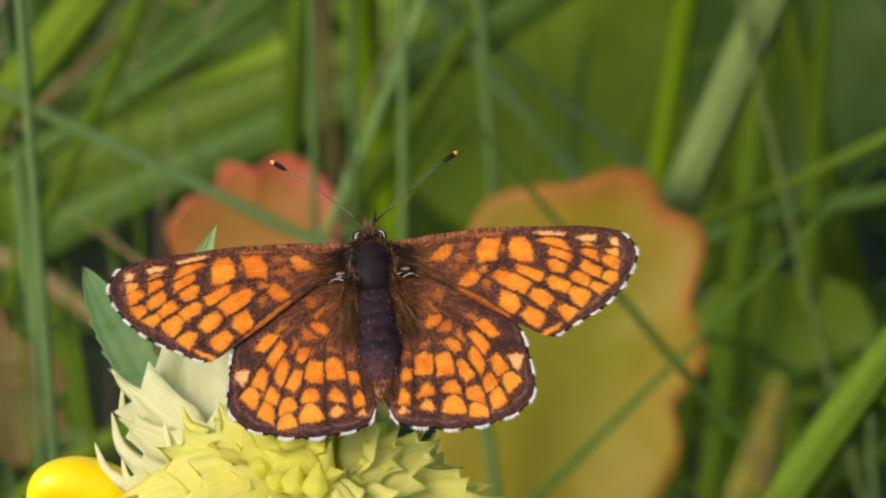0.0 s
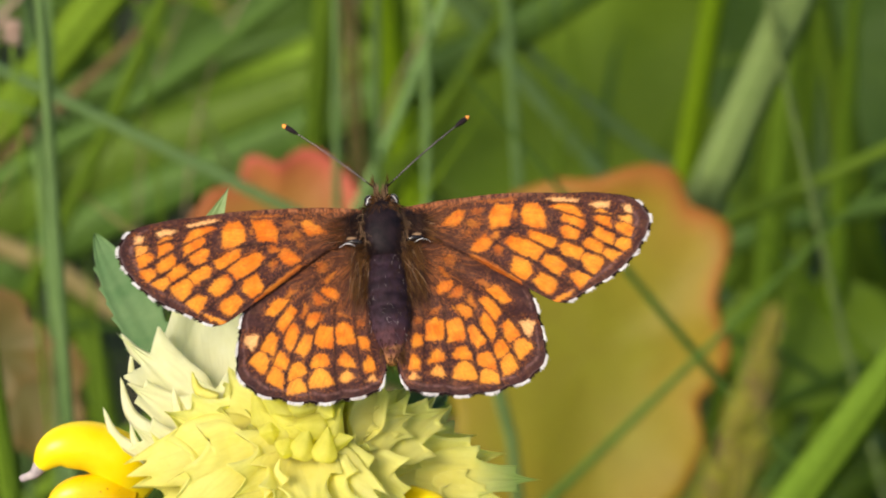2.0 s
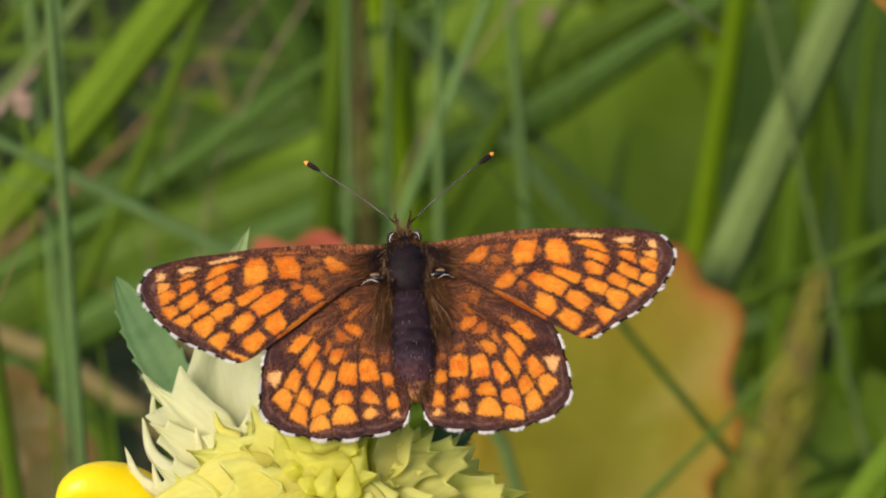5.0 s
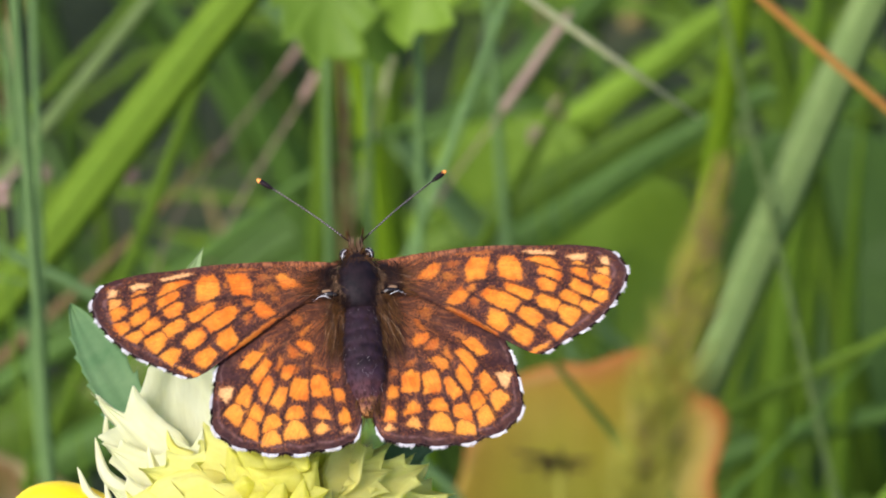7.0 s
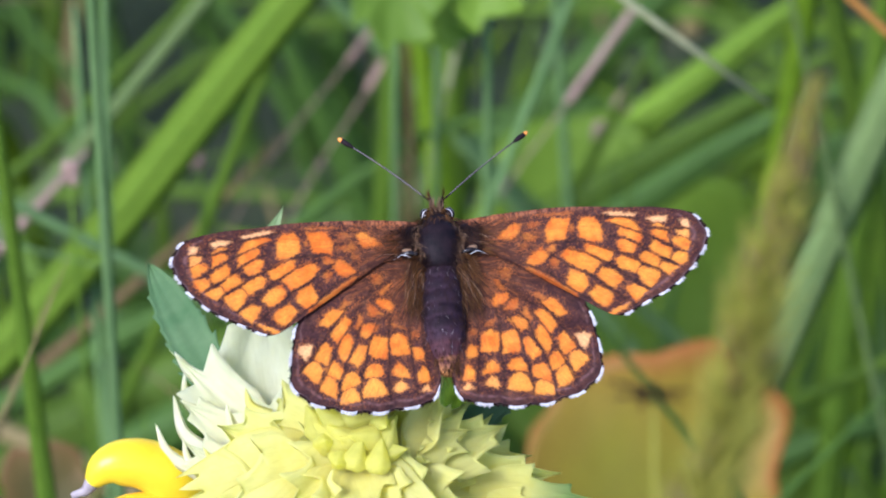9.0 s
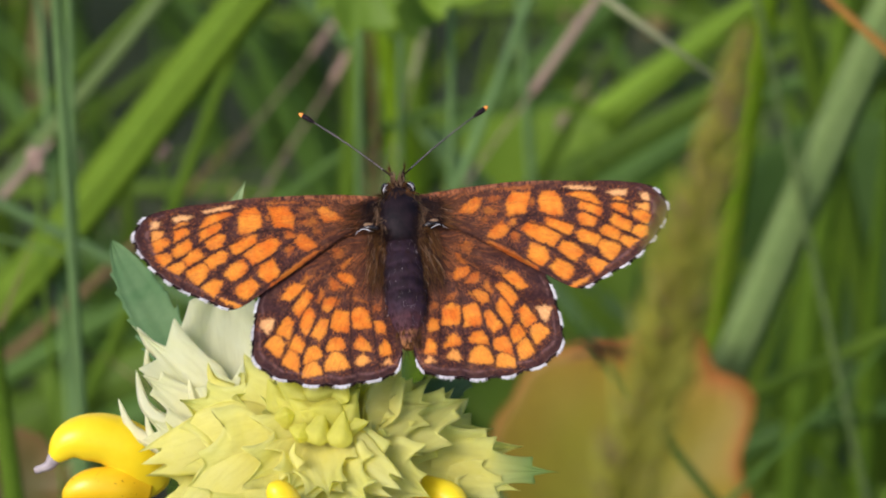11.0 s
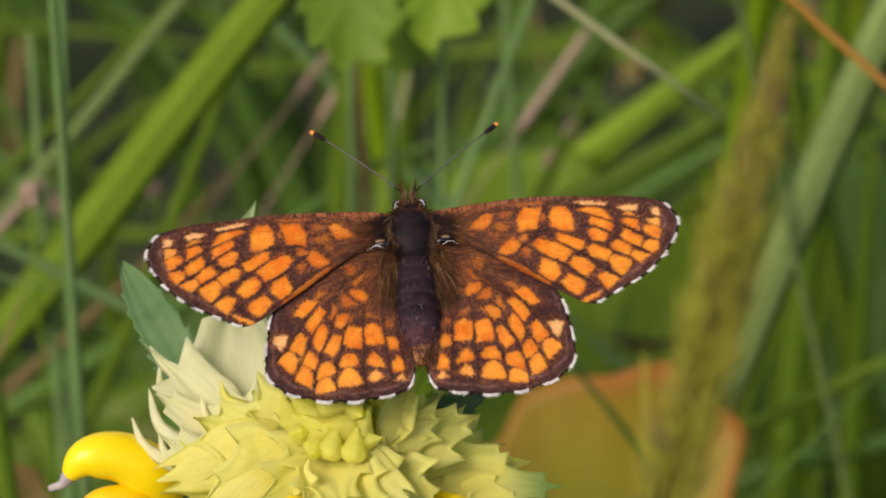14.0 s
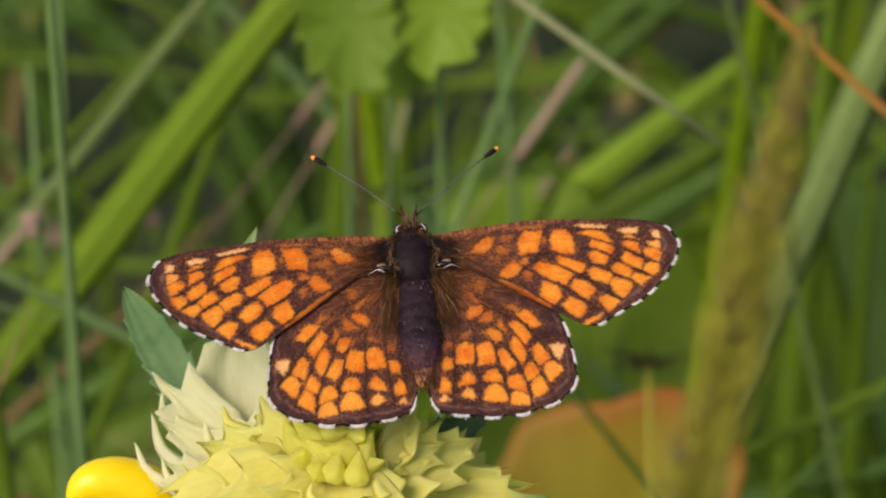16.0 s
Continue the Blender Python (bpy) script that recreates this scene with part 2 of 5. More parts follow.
def thing(name, place, label, category, group="", kind=""):
    ob = new(name)
    ob.empty_display_size = 0.01
    ob.matrix_basis = place if isinstance(place, Matrix) else Matrix.Translation(place)
    return tagged(ob, label, category, group, kind)


def smooth_curve(points, n):
    """A smooth line through a few points, evenly stepped along its length."""
    p = np.asarray(points, dtype=float)
    d = np.maximum(np.linalg.norm(np.diff(p, axis=0), axis=1), 1e-9)
    t = np.concatenate([[0], np.cumsum(d)])
    slope = np.diff(p, axis=0) / d[:, None]
    m = np.empty_like(p)
    m[0], m[-1] = slope[0], slope[-1]
    w = (d[1:] / (d[1:] + d[:-1]))[:, None]
    m[1:-1] = slope[:-1] * w + slope[1:] * (1 - w)
    s = np.linspace(0, t[-1], n)
    i = np.clip(np.searchsorted(t, s, side="right") - 1, 0, len(d) - 1)
    h = d[i][:, None]
    x = ((s - t[i]) / d[i])[:, None]
    return ((1 + 2 * x) * (1 - x) ** 2 * p[i] + x * (1 - x) ** 2 * h * m[i] + x * x * (3 - 2 * x) * p[i + 1] + x * x * (x - 1) * h * m[i + 1])


def tube(points, radii, sides=8, squash=1.0):
    """Verts and faces of a tapered round bar along a line."""
    pts = np.asarray(points, dtype=float)
    tang = np.gradient(pts, axis=0)
    tang /= np.linalg.norm(tang, axis=1)[:, None] + 1e-12
    ref = np.array([0.3, -0.8, 0.5])
    verts, faces = [], []
    for p, t, r in zip(pts, tang, radii):
        a = np.cross(t, ref)
        a /= np.linalg.norm(a) + 1e-12
        b = np.cross(t, a)
        for k in range(sides):
            q = 2 * math.pi * k / sides
            verts.append(p + r * (a * math.cos(q) + b * math.sin(q) * squash))
    n = len(pts)
    for i in range(n - 1):
        for k in range(sides):
            faces.append((i * sides + k, i * sides + (k + 1) % sides, (i + 1) * sides + (k + 1) % sides, (i + 1) * sides + k))
    faces.append(tuple(range(sides))[::-1])
    faces.append(tuple((n - 1) * sides + k for k in range(sides)))
    return verts, faces


def join(pieces):
    verts, faces, index = [], [], []
    for i, (v, f, m) in enumerate(pieces):
        o = len(verts)
        verts += list(v)
        faces += [tuple(k + o for k in q) for q in f]
        index += [m] * len(f)
    return verts, faces, index


def ellipsoid(c, r, u=16, w=10):
    v, f = [(c[0], c[1], c[2] + r[2])], []
    for j in range(1, w):
        th = math.pi * j / w
        for k in range(u):
            a = 2 * math.pi * k / u
            v.append((c[0] + r[0] * math.sin(th) * math.cos(a), c[1] + r[1] * math.sin(th) * math.sin(a), c[2] + r[2] * math.cos(th)))
    v.append((c[0], c[1], c[2] - r[2]))
    for k in range(u):
        f.append((0, 1 + k, 1 + (k + 1) % u))
        f.append((len(v) - 1, 1 + (w - 2) * u + (k + 1) % u, 1 + (w - 2) * u + k))
    for j in range(w - 2):
        for k in range(u):
            a, b = 1 + j * u + k, 1 + j * u + (k + 1) % u
            f.append((a, a + u, b + u, b))
    return [(x * 0.001, y * 0.001, z * 0.001) for x, y, z in v], f


# ---- ground ----
def build_ground():
    """One sheet of dark soil and litter, lumpy near the flower and reaching far out."""
    bm = bmesh.new()
    xs = [-300, -60, -10, -3, *np.linspace(-1.2, 1.2, 49), 3, 10, 60, 300]
    ys = [-300, -60, -10, -3, *np.linspace(-1.2, 2.4, 73), 5, 12, 60, 300]
    grid = [[bm.verts.new((x, y, (0.012 * noise.noise((x * 9, y * 9, 0)) + 0.03 * noise.noise((x * 1.3, y * 1.3, 4))) if abs(x) < 2 and abs(y) < 3 else 0)) for x in xs] for y in ys]
    for j in range(len(ys) - 1):
        for i in range(len(xs) - 1):
            bm.faces.new((grid[j][i], grid[j][i + 1], grid[j + 1][i + 1], grid[j + 1][i])).smooth = True
    me = bpy.data.meshes.new("ground")
    bm.to_mesh(me)
    me.materials.append(MAT["soil"])
    tagged(new("ground", me), "dark meadow soil with moss and litter under grass", "ground", kind="structure")


build_ground()


# ---- grass ----
def blade_geometry(spine, width, fold=0.25, taper=0.35, root=0.7):
    """A grass blade: a folded, closed strip along its spine."""
    pts = np.asarray(spine, dtype=float)
    n = len(pts)
    tang = np.gradient(pts, axis=0)
    tang /= np.linalg.norm(tang, axis=1)[:, None] + 1e-12
    toward = np.array([0.0, -0.87, 0.5])
    verts, faces, uvs = [], [], []
    for i, (p, t) in enumerate(zip(pts, tang)):
        s = i / (n - 1)
        side = np.cross(t, toward)
        side /= np.linalg.norm(side) + 1e-12
        face = np.cross(side, t)
        w = width * 0.5 * min(1.0, (1 - s) / taper) ** 0.7 * (root + (1 - root) * min(1, s * 3)) + 1e-5
        for k, (a, b) in enumerate(((-1, fold), (-0.45, 0.06), (0, -0.08), (0.45, 0.06), (1, fold))):
            verts.append(p + side * w * a - face * w * b)
            uvs.append(((a + 1) / 2, s * 10))
        verts.append(p - face * (w * 0.10 + 0.0001))
        uvs.append((0.5, s * 10))
    for i in range(n - 1):
        o, q = i * 6, (i + 1) * 6
        for k in range(4):
            faces.append((o + k, o + k + 1, q + k + 1, q + k))
        faces.append((o + 4, o + 5, q + 5, q + 4))
        faces.append((o + 5, o, q, q + 5))
    return verts, faces, uvs


def blade_spine(low, high, reach, bend, n=26, straight=0.10):
    """From the soil, through two known places, and on past the upper one."""
    low, high = Vector(low), Vector(high)
    way = (high - low).normalized()
    flat = Vector((way.x, way.y, 0))
    points = []
    if way.z > 0.12:
        ext = min(low.z / way.z * 0.9, straight)
        start = low - way * ext
        points = [start - flat * start.z * 0.35 + Vector((0, 0, -start.z - 0.01)), start - flat * start.z * 0.12 - Vector((0, 0, start.z * 0.5)), start]
    else:
        start = low - way * 0.06
        points = [Vector((start.x - flat.x * 0.12, start.y + 0.06, -0.01)), Vector((start.x - flat.x * 0.09, start.y + 0.03, start.z * 0.7)), start]
    points += [low, high]
    if reach > 0:
        points.append(high + way * reach * 0.5 + Vector((0, 0, -bend * 0.25)))
        points.append(high + way * reach + Vector((0, 0, -bend)))
    return smooth_curve([tuple(p) for p in points], n)


def grass_plant(me, at, label, category, group):
    root = thing("grass_plant", at, label, category, group)
    part(me.name, me, root)
    return root


def grass_blade(low, high, width, mat, reach=0.12, bend=0.02, label="", fold=0.18, taper=0.35):
    spine = blade_spine(low, high, reach, bend)
    o = Vector(spine[0])
    v, f, uv = blade_geometry(spine - np.array(o), width * 0.001, fold, taper)
    plant = grass_plant(mesh("blade", v, f, [mat], uvs=uv), o, label or "green blade of meadow grass rooted in the soil", "grass", "meadow grass")
    if width >= 1.5:
        # the raised midrib down the middle
        tv, tf = tube(spine[:-2] - np.array(o) + np.array([0, -0.00012, 0.00007]) * width * 0.5, np.linspace(0.05, 0.02, len(spine) - 2) * width * 0.001, 6)
        part("midrib", mesh("midrib", tv, tf, [mat]), plant, "raised midrib")
    return plant


def grass_stem(low, high, width, mat, reach=0.12, bend=0.0, label="", straight=0.10, bare=False):
    """bare: thread-thin up to the lower place, as the stalk of a dry stick."""
    spine = blade_spine(low, high, reach, bend, 220 if bare else 30, straight)
    o = Vector(spine[0])
    r = np.linspace(1.0, 0.75, len(spine)) * width * 0.0005
    if reach <= 0:
        r[-3:] *= (0.95, 0.8, 0.4)
    if bare:
        r = np.where(spine[:, 2] < low[2] - 0.0004, 0.00012, r)
    v, f = tube(spine - np.array(o), r, 8)
    uv = [((k % 8) / 8, k // 8) for k in range(len(v))]
    return grass_plant(mesh("stem", v, f, [mat], uvs=uv), o, label or "thin grey-green grass stem standing in the meadow", "grass", "meadow stems")


def plant_blades():
    grass_blade((0.0338, 0.2600, 0.1395), (0.0399, 0.2600, 0.1566), 4.6, "pale", 0.14, 0.03, "broad pale green grass blade leaning in the meadow")
    grass_blade((0.0305, 0.2847, 0.1211), (0.0335, 0.2847, 0.1449), 2.7, "bright", 0.12, 0.0, "bright yellow-green upright grass blade")
    grass_stem((-0.0319, 0.1346, 0.1898), (-0.0336, 0.1346, 0.2356), 1.3, "grey", 0.10)
    grass_stem((-0.0359, 0.2039, 0.1736), (-0.0359, 0.2039, 0.2122), 1.0, "grey", 0.10)
    grass_blade((-0.0364, 0.2499, 0.1599), (-0.0184, 0.2499, 0.1857), 5.0, "fresh", 0.12, 0.03, "broad green grass blade leaning across the meadow", fold=0.06)
    grass_blade((-0.0360, 0.2500, 0.1739), (-0.0272, 0.2500, 0.1860), 1.7, "pale", 0.10, 0.01, "narrow pale grass blade with a pink node")
    grass_stem((-0.0109, 0.2300, 0.1515), (-0.0330, 0.2300, 0.1644), 1.5, "grey", 0.08, 0.0, "grey-green stem slanting through the grass", 0.012)
    grass_blade((-0.0107, 0.3018, 0.1113), (-0.0092, 0.3018, 0.1340), 2.7, "blade", 0.10, 0.0)
    grass_stem((-0.0052, 0.3018, 0.1113), (-0.0062, 0.3018, 0.1340), 0.9, "brown", 0.10, 0.0, "thin brown stem among the grass")
    grass_blade((-0.0018, 0.3439, 0.0837), (-0.0020, 0.3439, 0.1074), 3.8, "blade", 0.10, 0.0)
    grass_stem((0.0019, 0.2500, 0.1601), (0.0099, 0.2500, 0.1844), 1.3, "grey", 0.10)
    grass_stem((0.0126, 0.2988, 0.1079), (0.0114, 0.2988, 0.1269), 1.4, "grey", 0.06)
    grass_blade((0.0161, 0.2995, 0.1075), (0.0196, 0.2995, 0.1299), 2.4, "blade", 0.0, 0.0, taper=0.7)
    grass_blade((0.0020, 0.2100, 0.1681), (0.0089, 0.2100, 0.1796), 1.2, "bright", 0.0, 0.0, "thin yellow-green blade tip", taper=0.6)
    grass_blade((0.0224, 0.3439, 0.0837), (0.0055, 0.3439, 0.1075), 1.7, "grey", 0.10, 0.02, "grey-green blade slanting through the grass")
    grass_stem((0.0122, 0.1911, 0.2198), (0.0289, 0.1911, 0.2063), 1.2, "straw_pale", 0.0, 0.0, "pale bent stem with a dry tip")
    grass_stem((0.0461, 0.1800, 0.2140), (0.0346, 0.1800, 0.2254), 1.1, "orange", 0.08, 0.0, "thin dry orange stem")
    grass_stem((0.0112, 0.2913, 0.1513), (0.0182, 0.2913, 0.1629), 1.4, "pink", 0.0, 0.0, "dry pinkish grass stick", straight=0.02, bare=True)
    grass_stem((0.0461, 0.2583, 0.1224), (0.0356, 0.2583, 0.1719), 0.9, "pale", 0.08)
    grass_blade((0.0385, 0.1588, 0.1670), (0.0478, 0.1588, 0.1830), 5.2, "blade", 0.08, 0.02, "broad green grass blade low in the meadow")
    grass_blade((0.0175, 0.2175, 0.1276), (0.0326, 0.2175, 0.1456), 1.2, "dark", 0.03, 0.0, "thin dark green blade across a turning leaf")
    grass_blade((0.0323, 0.2210, 0.1367), (0.0238, 0.2210, 0.1488), 1.3, "dark", 0.04, 0.0, "thin dark green blade across a turning leaf")
    grass_blade((-0.0212, 0.3423, 0.0855), (-0.0274, 0.3423, 0.1002), 1.8, "pale", 0.0, 0.0, "pale green grass blade tip", taper=0.5)
    grass_blade((-0.0297, 0.2551, 0.1331), (-0.0322, 0.2551, 0.1505), 1.5, "blade", 0.0, 0.0, taper=0.6)
    grass_blade((-0.0303, 0.2042, 0.1404), (-0.0331, 0.2043, 0.1669), 1.8, "blade", 0.0, 0.0, taper=0.6)
    grass_blade((-0.0432, 0.1967, 0.1756), (-0.0396, 0.1967, 0.1859), 1.8, "straw", 0.0, 0.0, "yellowish dry blade tip", taper=0.5)
    grass_blade((-0.0396, 0.1480, 0.1864), (-0.0415, 0.1480, 0.2063), 2.2, "blade", 0.06, 0.0)
    grass_blade((0.0166, 0.3508, 0.1015), (0.0333, 0.3508, 0.1138), 6.0, "dark", 0.03, 0.01, "broad dark green leaf blade", fold=0.1)
    grass_blade((-0.0136, 0.3709, 0.0974), (-0.0162, 0.3709, 0.1075), 7.5, "dark", 0.0, 0.0, "broad dark green leaf blade", taper=0.8)
    grass_blade((0.0103, 0.3067, 0.1279), (0.0134, 0.3067, 0.1344), 3.0, "blade", 0.02, 0.0, "soft green leaf blade")
    grass_stem((0.0100, 0.3516, 0.1002), (-0.0046, 0.3516, 0.1177), 1.5, "grey", 0.04)
    grass_blade((0.0423, 0.3222, 0.0901), (0.0435, 0.3222, 0.1058), 3.5, "blade", 0.08, 0.0)
    grass_blade((0.0539, 0.3413, 0.0807), (0.0493, 0.3413, 0.1014), 3.0, "blade", 0.10, 0.0)
    grass_blade((0.0528, 0.2462, 0.1067), (0.0514, 0.2462, 0.1285), 1.6, "grey", 0.0, 0.0, taper=0.5)
    grass_blade((-0.0270, 0.2839, 0.1443), (-0.0219, 0.2839, 0.1590), 1.7, "blade", 0.05, 0.0)
    grass_blade((-0.0257, 0.3084, 0.1306), (-0.0200, 0.3084, 0.1378), 2.0, "brown", 0.0, 0.0, "dry brown grass blade")
    grass_blade((-0.0263, 0.2520, 0.1323), (-0.0356, 0.2520, 0.1406), 1.8, "straw", 0.0, 0.0, "dry straw-coloured blade tip")
    grass_blade((-0.0447, 0.2156, 0.1755), (-0.0305, 0.2156, 0.1715), 1.6, "grey", 0.0, 0.0, "grey-green blade lying across the grass")
    grass_blade((0.0372, 0.2706, 0.1255), (0.0486, 0.2706, 0.1319), 2.0, "fresh", 0.05, 0.0)

    # broad soft leaves farther in
    grass_blade((0.0094, 0.3690, 0.0909), (0.0331, 0.3690, 0.1073), 9.0, "blade", 0.02, 0.0, "broad soft green leaf blade", fold=0.08, taper=0.5)
    grass_blade((0.0110, 0.4061, 0.0749), (0.0303, 0.4061, 0.0919), 8.0, "fresh", 0.03, 0.0, "broad soft green leaf blade", fold=0.08, taper=0.5)
    grass_blade((0.0083, 0.4269, 0.0736), (0.0195, 0.4269, 0.0851), 8.0, "dark", 0.03, 0.0, "broad dark green leaf blade", fold=0.08, taper=0.5)
    grass_blade((-0.0112, 0.3953, 0.0771), (-0.0181, 0.3953, 0.0921), 9.0, "dark", 0.02, 0.0, "broad dark green leaf blade", fold=0.08, taper=0.5)
    grass_blade((-0.0181, 0.3060, 0.1274), (-0.0124, 0.3060, 0.1325), 3.0, "dark", 0.03, 0.01)
    grass_blade((-0.0295, 0.4141, 0.0530), (-0.0038, 0.4141, 0.0615), 5.0, "dark", 0.03, 0.0, "broad dark green leaf blade", fold=0.08, taper=0.5)
    grass_blade((-0.0424, 0.3044, 0.1426), (-0.0342, 0.3044, 0.1520), 1.6, "blade", 0.05, 0.0)
    grass_blade((-0.0025, 0.3337, 0.1098), (-0.0045, 0.3337, 0.1262), 3.4, "bright", 0.05, 0.0)
    grass_stem((-0.0071, 0.3093, 0.1240), (-0.0081, 0.3093, 0.1473), 0.8, "brown", 0.06, 0.0, "thin brown stem among the grass")
    grass_stem((-0.0405, 0.2518, 0.1683), (-0.0412, 0.2518, 0.1839), 1.3, "grey", 0.0, 0.0, "blunt grey-green stem end")
    grass_stem((-0.0234, 0.4350, 0.0489), (-0.0258, 0.4350, 0.0581), 1.4, "straw", 0.0, 0.0, "dry straw end among the grass")

    grass_stem((-0.0500, 0.2480, 0.1558), (-0.0399, 0.2480, 0.1685), 1.5, "pink", 0.0, 0.0, "pinkish dry sheath of a grass stem")
    grass_stem((-0.0133, 0.3100, 0.1456), (-0.0101, 0.3100, 0.1504), 1.1, "pink", 0.0, 0.0, "dry pinkish grass stick", straight=0.02, bare=True)
    grass_stem((-0.0110, 0.3100, 0.1423), (-0.0091, 0.3100, 0.1459), 1.3, "pink", 0.0, 0.0, "dry pinkish grass stick", straight=0.02, bare=True)
    grass_stem((-0.0025, 0.3300, 0.1308), (-0.0011, 0.3300, 0.1376), 1.2, "straw_pale", 0.0, 0.0, "pale dry grass stick", straight=0.02, bare=True)
    grass_blade((-0.0384, 0.1080, 0.2280), (-0.0350, 0.1080, 0.2372), 1.3, "straw", 0.0, 0.0, "bent straw-coloured grass blade", taper=0.5)

    grass_blade((0.0452, 0.2700, 0.1139), (0.0357, 0.2700, 0.1269), 2.0, "bright", 0.0, 0.0, "bright green grass blade low in the meadow", taper=0.6)
    grass_blade((0.0500, 0.3300, 0.0782), (0.0509, 0.3300, 0.1012), 3.0, "fresh", 0.04, 0.01, "fresh green grass blade low in the meadow")

    grass_blade((0.0463, 0.3600, 0.0622), (0.0475, 0.3600, 0.0811), 3.6, "fresh", 0.03, 0.0, "fresh green grass blade low in the meadow")
    grass_blade((0.0548, 0.3700, 0.0562), (0.0519, 0.3700, 0.0769), 3.6, "blade", 0.03, 0.0, "green grass blade low in the meadow")
    grass_blade((0.0407, 0.3500, 0.0682), (0.0425, 0.3500, 0.0839), 2.6, "blade", 0.03, 0.0, "green grass blade low in the meadow")


plant_blades()


def pink_node(at, size):
    """A small tuft of pinkish dry florets on a stem."""
    rnd = random.Random(int(size * 1e6))
    pieces = []
    for i in range(9):
        c = (rnd.gauss(0, size * 350), rnd.gauss(0, size * 200), rnd.gauss(0, size * 500))
        v, f = ellipsoid(c, (size * 420, size * 420, size * 800), 8, 6)
        pieces.append((v, f))
    stem = smooth_curve([(0, 0.012, -at[2]), (0.004, 0.006, -at[2] * 0.5), (0, 0, 0)], 12)
    root = thing("dry_floret", at, "pinkish dry grass flower on a thin stem", "grass flower", "dry florets")
    for v, f in pieces:
        part("floret", mesh("floret", v, f, ["pink"]), root)
    tv, tf = tube(stem, np.linspace(0.0003, 0.0002, 12), 6)
    part("stem", mesh("stem", tv, tf, ["blade"]), root)


pink_node((0.0172, 0.3171, 0.1360), 0.0013)
pink_node((0.0149, 0.3293, 0.1252), 0.0012)
pink_node((-0.0394, 0.1984, 0.1937), 0.0012)
pink_node((-0.0435, 0.3771, 0.0936), 0.0010)
pink_node((-0.0441, 0.4899, 0.0195), 0.0014)
pink_node((-0.0286, 0.2589, 0.1614), 0.0009)
pink_node((0.0046, 0.4710, 0.0158), 0.0016)


SWAYING = []


# ---- near the lens: a plantain stalk far out of focus ----
def build_stalk():
    lower, upper = Vector((0.0139, -0.1940, 0.4041)), Vector((0.0180, -0.1861, 0.4177))
    way = (upper - lower).normalized()
    foot = Vector((lower.x - 0.004, lower.y - 0.03, 0))
    root = thing("seed_stalk", foot, "soft brown and olive seed stalk with a long loose head", "plant")
    line = smooth_curve([(0, 0, -0.01), tuple((lower - foot) * 0.55), tuple(lower - foot), tuple(upper - foot)], 30)
    v, f = tube(line, np.linspace(0.0007, 0.0002, 30), 8)
    part("stem", mesh("stem", v, f, ["olive"]), root)
    rnd = random.Random(5)
    pieces = []
    start = lower - way * 0.03
    length = (upper - start).length
    for i in range(1100):
        s = rnd.random()
        c = start - foot + way * (s * length)
        a = i * 2.4
        out = Vector((math.cos(a), math.sin(a), 0))
        wide = min(1, (1 - s) * 3.0 + 0.15)
        r0, r1 = 0.0003, 0.0027 * wide * rnd.uniform(0.35, 1.0)
        v, f = tube([tuple(c + out * r0), tuple(c + out * (r0 + r1) * 0.5 + way * r1 * 0.4), tuple(c + out * r1 + way * r1 * 1.1)], (0.00012, 0.00016, 0.00002), 4)
        pieces.append((v, f, 1 if rnd.random() < 0.10 + 0.5 * max(0, s - 0.75) * 4 else 0))
    v, f, idx = join(pieces)
    tagged(part("seed_head", mesh("seed_head", v, f, ["olive", "brown"], index=idx), root, "fine brown and olive awns"), kind="stuff")
    SWAYING.append(root)
    blob = Vector((0.0102, -0.1513, 0.3780))
    r2 = thing("dark_flower_bud", (blob.x, blob.y - 0.01, 0), "small dark withered bud on a thread-thin stem", "plant")
    pieces = []
    for i in range(46):
        d = Vector((rnd.gauss(0, 1.0), rnd.gauss(0, 0.6), rnd.gauss(0, 0.5))) * 0.0006
        c = blob - r2.location + d
        v, f = tube([tuple(c - d * 0.4), tuple(c), tuple(c + d * 0.5)], (0.00004, 0.00012, 0.00003), 5)
        pieces.append((v, f, 0))
    v, f, _ = join(pieces)
    part("bud", mesh("bud", v, f, ["fur_dark"]), r2, "loose dark withered bud")
    v, f = tube(smooth_curve([(0, 0, -0.01), (0.004, 0.004, blob.z * 0.5), tuple(blob - r2.location)], 14), np.linspace(0.0004, 0.00015, 14), 6)
    part("stem", mesh("stem", v, f, ["olive"]), r2)


build_stalk()


